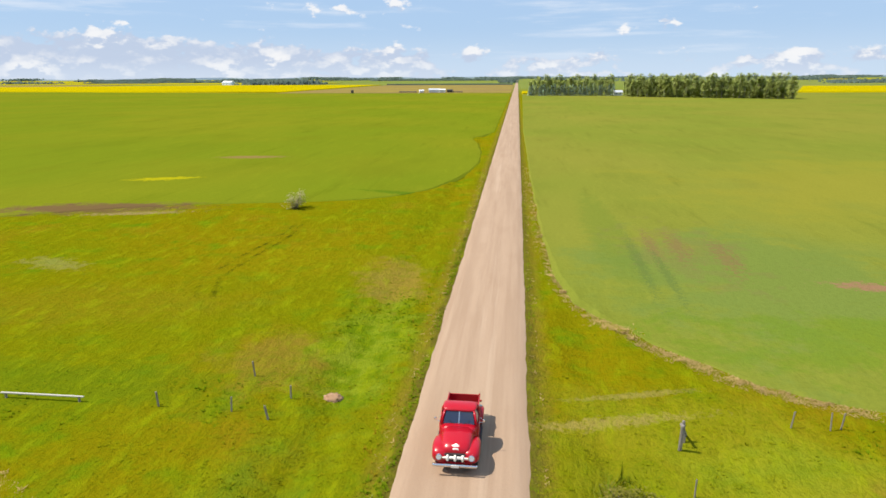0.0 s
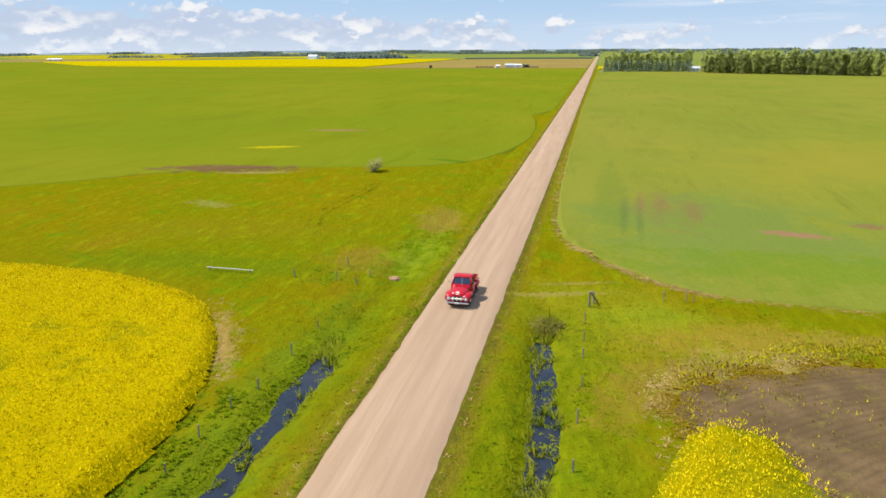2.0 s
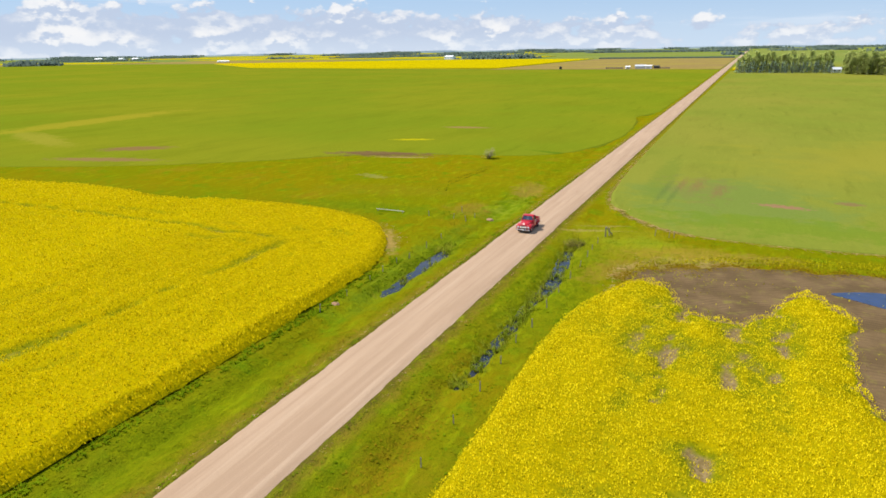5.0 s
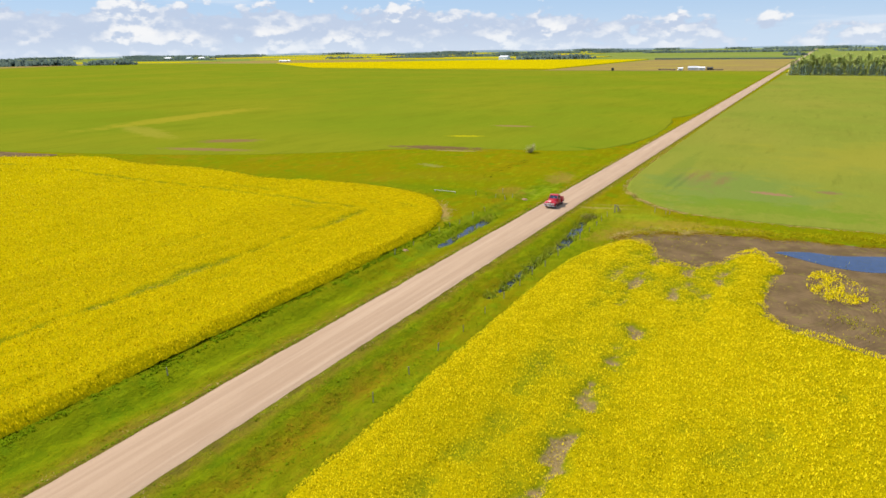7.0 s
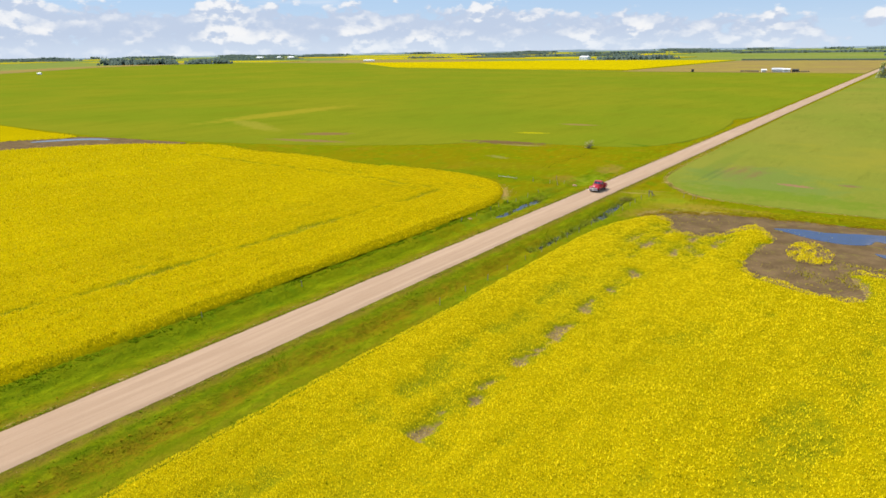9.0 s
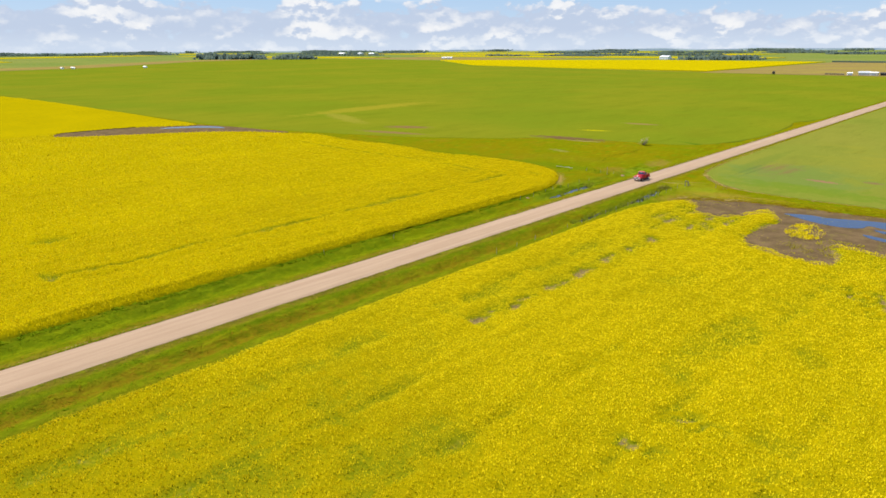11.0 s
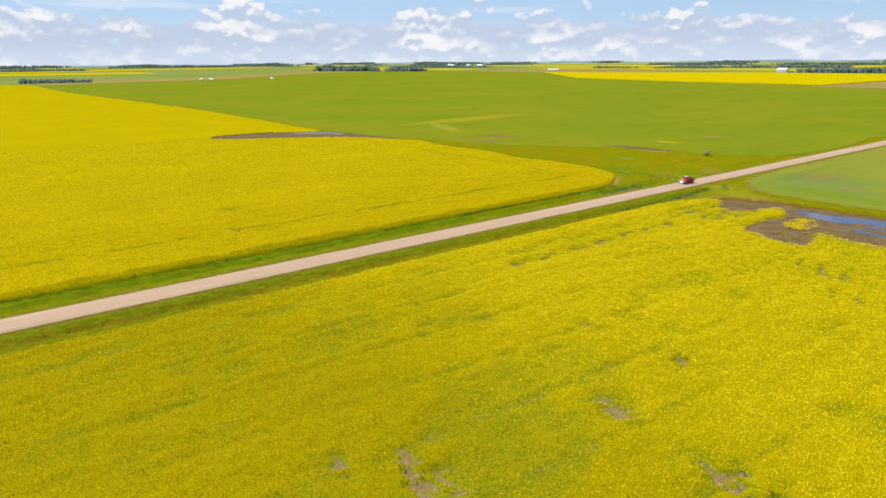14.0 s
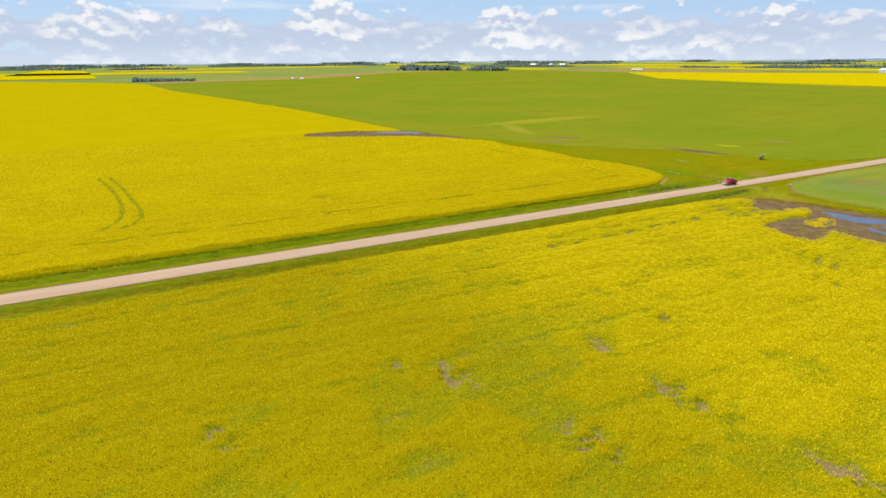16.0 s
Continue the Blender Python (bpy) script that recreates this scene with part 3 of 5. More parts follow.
def sheet(name, xs, ys, height, material, keep=None, smooth=True):
    """A grid over the plan with the relief height(x, y); keep: the cells to leave."""
    gx, gy = np.meshgrid(xs, ys)
    z = height(gx, gy)
    n = len(xs)
    i = np.arange(len(ys) - 1)[:, None] * n + np.arange(n - 1)[None]
    f = np.stack([i, i + 1, i + n + 1, i + n], -1)
    if keep is not None:
        f = f[keep((gx[:-1, :-1] + gx[1:, 1:]) / 2, (gy[:-1, :-1] + gy[1:, 1:]) / 2)]
    f = f.reshape(-1, 4)
    used, f = np.unique(f, return_inverse=True)
    v = np.stack([gx, gy, z], -1).reshape(-1, 3)[used]
    return mesh(name, v, f.reshape(-1, 4), material, smooth)


gx = steps((-5600, -1200, 400), (-1200, -200, 60), (-200, -40, 5), (-40, -14, 1.6), (-14, -4, 0.25), (-4, 1, 1.0), (1, 10, 0.25), (10, 45, 1.6), (45, 200, 6), (200, 1200, 70), (1200, 5600, 400))
gy = steps((-5600, -1000, 400), (-1000, -180, 60), (-180, -90, 2.5), (-90, 40, 0.45), (40, 60, 0.8), (60, 130, 1.5), (130, 300, 6), (300, 1200, 70), (1200, 5600, 400))
ground = new("ground", sheet("ground", gx, gy, ground_height, M_GRASS))
tagged(ground, "rough green and rust-tinged pasture grass on flat prairie", "ground", kind="structure")


def road_mesh():
    ys = steps((-420, -140, 6), (-140, 180, 0.7), (180, 600, 6), (600, 4900, 100))
    u = np.linspace(0, 1, 13)
    near = np.exp(-(ys / 140) ** 2)
    rag_w, rag_e = near * (0.06 * ripple(ys, ys * 0.3, 9) + 0.07 * ripple(ys, ys * 0, 1.7)), near * (0.06 * ripple(ys * 0.4, ys, 11) + 0.07 * ripple(ys * 0 + 9, ys, 1.9))
    w, e = ROAD_W - rag_w, ROAD_E + rag_e
    x = w[:, None] + (e - w)[:, None] * u[None]
    y = np.repeat(ys[:, None], len(u), 1)
    z = 0.05 + 0.10 * (1 - (2 * u - 1) ** 2)[None] + 0.012 * ripple(x * 3, y * 0.1, 2)
    z[:, [0, -1]] = -0.07
    i = np.arange(len(ys) - 1)[:, None] * len(u) + np.arange(len(u) - 1)[None]
    f = np.stack([i, i + 1, i + len(u) + 1, i + len(u)], -1).reshape(-1, 4)
    return mesh("road", np.stack([x, y, z], -1), f, M_GRAVEL, True)


tagged(new("road", road_mesh()), "straight pale gravel road with wheel-worn tracks", "road", kind="structure")


def water(name, outline, z, material, label):
    p = curve_through(outline, 5)
    bm = bmesh.new()
    bm.faces.new([bm.verts.new((x, y, z)) for x, y in p])
    ob = part(name, bm, material, None)
    tagged(ob, label, "water", kind="structure")


def slab(name, outline, top, material, smooth_n=0, ragged=0.0, slope=1.0):
    """A standing crop or strip of land as a low solid with upright sides."""
    p = curve_through(outline, smooth_n) if smooth_n else np.array(outline, float)
    if ragged:
        p = p + ragged * np.stack([ripple(p[:, 1] * 2, p[:, 0], 7), ripple(p[:, 0], p[:, 1] * 2, 6)], 1)
    bm = bmesh.new()
    a = [bm.verts.new((x, y, top)) for x, y in p]
    d = np.roll(p, -1, 0) - np.roll(p, 1, 0)
    area = np.sum(p[:, 0] * np.roll(p[:, 1], -1) - np.roll(p[:, 0], -1) * p[:, 1])
    out = np.stack([d[:, 1], -d[:, 0]], 1) / np.linalg.norm(d, axis=1)[:, None] * np.sign(area)
    b = [bm.verts.new((x, y, -0.3)) for x, y in p + out * slope]
    bm.faces.new(a)
    for i in range(len(p)):
        bm.faces.new((b[i - 1], b[i], a[i], a[i - 1]))
    return part(name, bm, material, None)


EDGE_E = [(2.1, 180), (2.4, 104), (2.7, 72), (3.1, 57), (3.8, 47.5), (5.0, 41.5), (7.2, 36.8), (9.8, 33.3), (13, 30.4), (17.8, 28.4), (28, 27.6), (41, 28.6), (80, 31)]
EDGE_W = [(-6.2, 178), (-8.6, 168), (-10.8, 160.5), (-8.7, 146), (-6.9, 126), (-7.0, 109), (-9.3, 94), (-13, 83.5), (-19.3, 77.8), (-28.9, 74.9), (-37.5, 73), (-47, 69.5), (-58, 63), (-70, 52), (-97, 36), (-144, 20.5), (-178, 14.5)]


def open_curve(points, n=6):
    p = curve_through([points[0], *points, points[-1]], n)
    return p[n:-2 * n + 1]


east = [*map(tuple, open_curve(EDGE_E)), (900, 60), (900, 588), (4.5, 588)]
ob = slab("crop_field", east, -0.01, M_CROP_E, ragged=0.12, slope=0.5)
tagged(ob, "smooth green young cereal crop with a curved headland edge", "field", kind="stuff")
west = [*map(tuple, open_curve(EDGE_W)), (-242, 13), (-340, 10.5), (-470, 2), (-672, -14), (-920, -14), (-1010, 260), (-1330, 590), (-1500, 995), (-955, 962), (-620, 689), (-400, 644), (-228, 600), (-5.6, 592)]
ob = slab("crop_field", west, -0.02, M_CROP_W, ragged=0.15, slope=0.5)
tagged(ob, "wide green cereal crop with bare and yellow stains", "field", kind="stuff")

# bare drowned corner of the eastern canola field with its pond
mud = curve_through([(11.7, 11.0), (15.1, 15.2), (19.0, 17.0), (26, 18.9), (34, 19.8), (42, 20.6), (58, 23), (70, 14), (64, -3), (50, -8), (43, -16), (34, -15), (26, -11), (24, -1), (15.5, 1.5)], 6)
mud = mud + 0.7 * np.stack([ripple(mud[:, 1] * 2, mud[:, 0], 6), ripple(mud[:, 0], mud[:, 1] * 2, 5)], 1)
bm = bmesh.new()
bm.faces.new([bm.verts.new((x, y, -0.05)) for x, y in mud])
bmesh.ops.triangulate(bm, faces=bm.faces[:])
tagged(part("soil", bm, M_SOIL, None), "bare dark brown drilled soil beside the pond", "ground", kind="structure")
water("water", [(28.8, 13.4), (32.2, 15.0), (35, 14.9), (39.5, 16.8), (43, 17.6), (48, 17.2), (47, 14.0), (43.4, 12.9), (41, 13.6), (40.4, 11.6), (39.0, 10.4), (36.8, 9.9), (33.6, 10.6), (30.4, 12.3)], -0.03, M_POND, "shallow blue pond in a drowned field corner")
water("water", [(41.2, 7.6), (43.0, 7.4), (45.5, 6.6), (49, 6.4), (48, 5.2), (44.5, 5.2), (42.4, 6.0)], -0.03, M_POND, "small blue puddle on bare soil beside the pond")
water("water", [(42.0, 11.6), (44.5, 11.4), (46.0, 10.6), (44.8, 9.9), (42.8, 10.4)], -0.03, M_POND, "small blue puddle on bare soil beside the pond")
water("water", [(-10.2, -4), (-10.2, 6), (-10.2, 17), (-6.5, 17), (-6.5, 6), (-6.5, -4)], -0.64, M_DITCH, "still dark water standing in a roadside ditch")
water("water", [(2.9, -18), (2.9, 0), (2.9, 24), (6.8, 24), (6.8, 0), (6.8, -18)], -0.64, M_DITCH, "still blue-black water standing in a roadside ditch")
p = curve_through([(-128, 21), (-140, 19.5), (-155, 17), (-168, 13), (-180, 4), (-186, -30), (-176, -38), (-166, -30), (-150, -6), (-136, 8)], 6)
bm = bmesh.new()
bm.faces.new([bm.verts.new((x, y, -0.05)) for x, y in p])
bmesh.ops.triangulate(bm, faces=bm.faces[:])
tagged(part("soil", bm, M_SOIL, None), "bare brown wet hollow between two stands of canola", "ground", kind="structure")
water("water", [(-155, 12.5), (-161, 13), (-168, 8.5), (-172, -1), (-170, -3), (-165, 5), (-160, 9.5)], -0.02, M_DITCH, "thin puddle in a bare hollow of the canola")

# ---- canola ----
CANOLA_W = np.vstack([open_curve([(-11.6, -165), (-11.5, -120), (-11.6, -70), (-11.4, -30), (-11.6, -10), (-12.2, 3), (-14.0, 9.5), (-16.6, 14.2), (-22, 19.3), (-32, 21.9), (-45, 21.8), (-57, 19.3), (-66, 20.8), (-80, 21.4), (-93, 19.6), (-110, 21.5), (-122, 19), (-136, 14.5), (-149, 3), (-160, -15), (-168, -29), (-175, -36), (-183, -30), (-181, -8), (-172, 10.6), (-200, 10.4)]),
                      [(-242, 9.6), (-340, 8), (-468, -1.5), (-671, -18), (-932, -21), (-1050, -90), (-1260, -250), (-1260, -420), (-11.6, -420)]])
CANOLA_E = np.vstack([open_curve([(8.9, -165), (8.7, -110), (8.5, -70), (8.5, -40), (8.3, -12), (8.4, -5), (9.0, 0.5), (10.0, 3.9), (11.2, 6.9), (12.5, 9.3), (14.3, 10.0), (16.0, 9.0), (16.8, 6.2), (18.2, 4.2), (20.4, 3.4), (22.6, 4.8), (24.0, 7.6), (25.2, 10.4), (26.5, 11.8), (28.0, 11.1), (29.0, 8.8),
                                  (30.2, 6.8), (29.6, 3.0), (29.0, -1.5), (29.0, -5.5), (30.2, -8.8), (33.0, -10.4), (36.5, -11.8), (39.6, -12.6), (41.3, -10.0), (40.1, -6.0), (39.4, -2.8), (42.0, -1.9), (44.5, -2.6), (47.5, -3.6), (54, -2), (68, 4), (100, 14)]),
                      [(260, 16), (420, 10), (420, -420), (8.9, -420)]])
ISLE = curve_through([(32.7, 6.4), (34.6, 7.6), (36.2, 5.4), (37.4, 2.8), (36.9, -1.0), (34.5, -1.8), (32.6, 0.2), (32.1, 3.2)], 6)


def from_line(x, y, line):
    """Distance to a bent line on the plan."""
    best = np.full(np.shape(x), 1e9)
    for (x0, y0), (x1, y1) in zip(line, line[1:]):
        u = np.clip(((x - x0) * (x1 - x0) + (y - y0) * (y1 - y0)) / ((x1 - x0) ** 2 + (y1 - y0) ** 2), 0, 1)
        best = np.minimum(best, np.hypot(x - x0 - u * (x1 - x0), y - y0 - u * (y1 - y0)))
    return best


def thin_east(x, y):
    """How thin the stand is, 0 to 1: a seeder's miss, weak strips and drowned spots."""
    drift = 0.5 * ripple(x * 0, y, 6)
    seeded = (y > -57) & (y < -16)
    t = (np.exp(-((x - 20.1 - drift) / 0.75) ** 2) * np.clip(0.25 + 1.9 * ripple(x * 1.5, y * 1.5, 5), 0, 1.25) + 0.3 * np.exp(-((x - 19.6) / 2.4) ** 2)) * seeded
    for miss, y0, y1 in ((17.4, -12, 4), (21.4, -9, 5), (24.6, -6, 6)):
        t = t + 0.95 * np.exp(-((x - miss - 0.8 * drift) / 0.5) ** 2) * ((y > y0) & (y < y1)) * np.clip(0.35 + 1.6 * ripple(x * 2, y, 4), 0, 1.1)
    for tram in (27.5, 36.0, 44.5, 53.0, 61.5, 70.0):
        t = t + 0.28 * np.exp(-((x - tram - 0.045 * y) / 0.5) ** 2) * (y < -14) * np.clip(0.6 + 0.9 * ripple(x * 0, y, 13), 0, 1)
    t = t + 0.42 * np.exp(-((x - 15.4) / 1.6) ** 2) * (y < 7) * np.clip(0.7 + ripple(x * 2, y, 11), 0.3, 1.2)
    t = t + 0.30 * np.exp(-((x - 20) / 6) ** 2 - ((y + 1) / 9) ** 2) * np.clip(0.6 + 1.5 * ripple(x * 1.5, y, 4), 0, 1.3)
    t = t + np.clip(1.0 * ripple(x, y * 0.55, 21) - 0.12, 0, 0.28) * np.clip((x - 14) / 12, 0, 1)
    t = t + np.clip(0.8 * ripple(x * 1.3, y, 6) - 0.25, 0, 0.12)
    t = t + 0.17 * np.clip((y + 16) / 12, 0, 1) * np.clip(0.8 + 0.9 * ripple(x * 1.6, y, 5), 0.2, 1.3) * np.clip((40 - x) / 10, 0, 1)
    t = t + 0.12 * np.clip((-60 - y) / 25, 0, 1) * np.clip(0.75 + 0.8 * ripple(x, y * 0.7, 10), 0.1, 1.2)
    t = t + 0.22 * np.exp(-((x - 42) / 5) ** 2 - ((y + 30) / 12) ** 2) + 0.08 * np.exp(-((x - 62) / 16) ** 2 - ((y + 84) / 12) ** 2) * np.clip(0.6 + 1.4 * ripple(x, y, 7), 0, 1.2)
    for px, py, r in ((47.4, -100.8, 1.8), (51.9, -96, 3.0), (53.6, -64, 3.0), (51.3, -25.5, 3.6), (47, -22, 2.4), (55.4, -77.5, 2.2), (68.5, -78.5, 4.0), (69.5, -91.9, 3.0), (52, -120, 2.4), (83.6, -77.6, 3.2), (42, -64.7, 1.5), (43.8, -59.3, 1.7), (56, -33, 2.6), (36.9, -74.7, 1.0)):
        t = t + 1.05 * np.exp(-((x - px) / (1.2 * r)) ** 2 - ((y - py) / (0.65 * r)) ** 2) * np.clip(0.4 + 1.7 * ripple(x * 1.2, y, 2.6), 0, 1.2)
    return np.clip(t, 0, 1)


RUTS = [[(-100.5, -121.8), (-86, -120.2), (-73.8, -119.4), (-60, -119.2), (-48.8, -119.8), (-41, -121.6), (-36, -124.7)],
        [(-100.8, -118.8), (-82, -117.2), (-64, -116.4), (-52, -116.0), (-43.7, -116.4), (-36.7, -119), (-34.2, -122), (-35, -126)]]


def thin_west(x, y):
    t = np.clip(1.0 * ripple(x * 0.4, y, 15) - 0.5, 0, 0.15) + 0.32 * np.exp(-((x + 22) / 7) ** 2 - ((y - 10) / 7) ** 2) * np.clip(0.5 + 1.6 * ripple(x, y * 1.6, 4), 0, 1.3)
    t = t + 0.7 * np.exp(-((x + 26) / 2.0) ** 2 - ((y + 81.3) / 0.7) ** 2) + 0.5 * np.exp(-((x + 43) / 1.0) ** 2 - ((y + 76.7) / 2.0) ** 2)
    for line in RUTS:
        t = t + 0.9 * np.exp(-(from_line(x, y, line) / 0.5) ** 2)
    # headland rounds that follow the curved corner
    d = from_edge(x, y) + 0.9 * ripple(x, y, 18)
    for ring_at, wide, much in ((13.4, 0.5, 0.75), (9.6, 0.4, 0.22), (16.2, 0.4, 0.26), (19.5, 0.5, 0.14), (24, 0.5, 0.17), (31, 0.6, 0.12), (40, 0.7, 0.12)):
        t = t + 1.35 * much * np.exp(-((d - ring_at) / (1.25 * wide)) ** 2) * np.clip(0.65 + 0.8 * ripple(x, y, 13), 0.1, 1.0) * (x > -125)
    return np.clip(t, 0, 0.62)


def canopy(thin, row):
    def height(x, y):
        rows = 0.02 * np.sin(row(x, y) * 2.9) + 0.045 * np.sin(row(x, y) * 0.93 + 1 + 0.8 * ripple(x, y, 40))
        return 0.85 + 0.13 * ripple(x, y, 7) + 0.10 * ripple(y, x, 2.6) + rows - 0.6 * thin(x, y)
    return height


class Stand:
    """How deep inside the outline of a stand a place lies, up to 3 m, by a fine raster of its near part."""

    def __init__(self, poly, x0, x1, y0, y1, cell=0.15):
        self.x0, self.y0, self.cell = x0, y0, cell
        x, y = np.meshgrid(np.arange(x0, x1, cell), np.arange(y0, y1, cell))
        m = inside(poly, x + 0.15 * ripple(x * 2, y, 3.1), y + 0.15 * ripple(y, x * 2, 2.7))
        self.deep = m.astype(np.float32)
        for _ in range(20):
            e = m.copy()
            e[1:] &= m[:-1]
            e[:-1] &= m[1:]
            e[:, 1:] &= m[:, :-1]
            e[:, :-1] &= m[:, 1:]
            m = e
            self.deep += m
        self.deep *= cell

    def __call__(self, x, y):
        i, j = ((y - self.y0) / self.cell).astype(int), ((x - self.x0) / self.cell).astype(int)
        h, w = self.deep.shape
        ok = (i >= 0) & (j >= 0) & (i < h) & (j < w)
        return np.where(ok, self.deep[np.clip(i, 0, h - 1), np.clip(j, 0, w - 1)], 9.0)


def shoulder_of(depth):
    return np.interp(depth, [0, 0.2, 0.5, 0.9, 1.6, 3.0], [0.0, 0.28, 0.52, 0.74, 0.95, 5.0])


def canola(name, poly, xs, ys, thin, row, zones, label, leaf, bloom, drop):
    depth = Stand(poly, min(z[0] for z in zones) - 1, max(z[1] for z in zones) + 1, -152, 26)

    def weak(x, y):
        d = depth(x, y)
        drowned = (x > 13.5) & (x < 75) & (y > -14)
        return np.clip(thin(x, y) + np.where(drowned, np.clip(0.75 - d / 1.7 + 0.6 * ripple(x, y, 3), 0, 0.9), 0.25 * np.clip(1 - d / 0.8, 0, 1)), 0, 1)

    top = canopy(weak, row)
    me = sheet(name, xs, ys, lambda x, y: np.minimum(top(x, y) - drop, np.interp(depth(x, y) * np.where((x > 13.5) & (x < 75) & (y > -14), 0.4, 1.0), [0, 0.4, 1.1, 3], [-0.16, 0.16, 0.62, 5.0])) * np.interp(-x, [112, 132, 185, 230], [1, 0.2, 0.2, 0.8]), leaf, lambda x, y: inside(poly, x, y))
    me.materials.append(M_BEYOND if leaf is M_CANOPY_W else leaf)
    mid = np.empty(len(me.polygons) * 3, np.float32)
    me.polygons.foreach_get("center", mid)
    mid = mid.reshape(-1, 3)
    me.polygons.foreach_set("material_index", ((mid[:, 0] < -180) | (mid[:, 0] > 135) | (mid[:, 1] < -150)).astype(np.int32))
    co = np.empty(len(me.vertices) * 3, np.float32)
    me.vertices.foreach_get("co", co)
    co = co.reshape(-1, 3)
    me.attributes.new("thin", "FLOAT", "POINT").data.foreach_set("value", weak(co[:, 0], co[:, 1]).astype(np.float32))
    field = tagged(new(name, me), label, "canola field", kind="stuff")
    verts, faces, base = [], [], 0
    for x0, x1, y0, y1, per, size in zones:
        n = int((x1 - x0) * (y1 - y0) * per)
        x, y = rng.uniform(x0, x1, n).astype(np.float32), rng.uniform(y0, y1, n).astype(np.float32)
        d = depth(x, y).astype(np.float32)
        clump = np.clip(0.85 + 0.55 * ripple(x * 1.1, y, 1.4, 3) + 0.08 * np.sin(row(x, y) * 2.9), 0.3, 1)
        ok = (d > 0.05) & (rng.uniform(0, 1, n) > weak(x, y) * 0.82) & (rng.uniform(0, 1, n) < clump)
        x, y, d = x[ok], y[ok], d[ok]
        z = np.minimum(top(x, y) + rng.normal(-0.07, 0.06, len(x)), shoulder_of(d) + rng.uniform(-0.05, 0.12, len(x))) * np.interp(-x, [112, 132], [1, 0.25])
        v, f = scatter(np.stack([x, y, z], 1), SPIKE, HEAD_F, size, 1.0, 0.3, True)
        verts.append(v), faces.append(f + base)
        base += len(v)
    flowers = new("flower_heads", soften(mesh("flower_heads", np.vstack(verts), np.vstack(faces), bloom), 1.3))
    flowers.parent = field
    tagged(flowers, "dense bright yellow canola blossom", kind="stuff")


def from_edge(x, y):
    """Metres in from the rounded north-east corner of the western field."""
    a, b = np.maximum(x + 27, 0), np.maximum(y - 6, 0)
    return np.where((a > 0) | (b > 0), 15 - np.hypot(a, b), 15 + np.minimum(-27 - x, 6 - y))


canola("canola_field", CANOLA_W, steps((-1300, -300, 25), (-300, -190, 5), (-190, -130, 1.2), (-130, -70, 0.9), (-70, -17, 0.5), (-17, -11, 0.25)), steps((-420, -165, 8), (-165, 24, 0.55)),
       thin_west, from_edge, ((-40, -11, -6, 24, 115, 0.085), (-40, -11, -150, -6, 64, 0.112), (-90, -40, -150, 24, 22, 0.15), (-180, -90, -150, 24, 5, 0.25)),
       "yellow canola in full bloom, rounded corner, faint wheel ruts", M_CANOPY_W, M_PETALS_W, 0.12)
canola("canola_field", CANOLA_E, steps((8, 13, 0.25), (13, 75, 0.5), (75, 140, 0.9), (140, 430, 10)), steps((-420, -165, 8), (-165, 20, 0.55)),
       thin_east, lambda x, y: x - 0.045 * y, ((8, 30, -75, 14, 175, 0.072), (8, 30, -140, -75, 64, 0.11), (30, 62, -140, 14, 105, 0.09), (62, 92, -112, 14, 100, 0.092), (92, 120, -112, 14, 34, 0.12), (62, 120, -140, -112, 20, 0.14)),
       "yellow canola in bloom with thin and missed strips", M_CANOPY, M_PETALS, 0.16)

# a thin self-sown stand round the pond
n = 280000
x, y = rng.uniform(12, 62, n), rng.uniform(-10, 26, n)
line = np.interp(x, [12, 15.4, 19.5, 26, 40, 58], [13.5, 16.0, 18.6, 20.3, 22.8, 24.4])
d = np.min(np.hypot(x[:, None] - mud[None, ::2, 0], y[:, None] - mud[None, ::2, 1]), 1)
gaps = rng.uniform(0, 1, n)
ok = (np.abs(y - line - 0.9 - 0.4 * ripple(x, y, 5)) < 1.7 * rng.uniform(0, 1, n) ** 1.5) & (gaps < 0.75)
ok |= inside(ISLE, x, y) & (gaps < np.clip(0.42 + 1.2 * ripple(x * 1.5, y, 4), 0.06, 0.9))
ok |= inside(mud, x, y) & (x > 31) & (x < 43) & (y < 1) & (gaps < np.clip(0.05 + 0.6 * ripple(x, y, 4), 0, 0.4) * np.clip((x - 33) / 4, 0, 1))
ok |= inside(mud, x, y) & (y < 14) & (gaps < 0.5 * np.exp(-d / 1.6) * np.clip(0.6 + ripple(x, y, 3), 0, 1))
x, y = x[ok], y[ok]
on_isle = inside(ISLE, x, y)
for pick, z, size, material, name, label in ((on_isle, 0.3, 0.11, M_PETALS, "canola_patch", "small yellow canola patch standing in bare soil"), (~on_isle, 0.06, 0.095, M_SEEDLING, "stray_canola", "sparse stray canola plants edging the bare soil")):
    v, f = scatter(np.stack([x[pick], y[pick], z + rng.uniform(-0.12, 0.12, int(pick.sum()))], 1), SPIKE, HEAD_F, size, 1.0, 0.3, True)
    tagged(new(name, soften(mesh(name, v, f, material), 1.3)), label, "canola", kind="stuff")

# ---- grass, weeds and straw ----


def growth(name, x, y, size, stretch, material, label, category, z0=None, template=TUFT, tris=TUFT_F):
    z = ground_height(x, y) - 0.03 if z0 is None else z0
    v, f = scatter(np.stack([x, y, z + 0 * x], 1), template, tris, size, stretch, 0.3, True)
    return tagged(new(name, soften(mesh(name, v, f, material), 4.0)), label, category, kind="stuff")


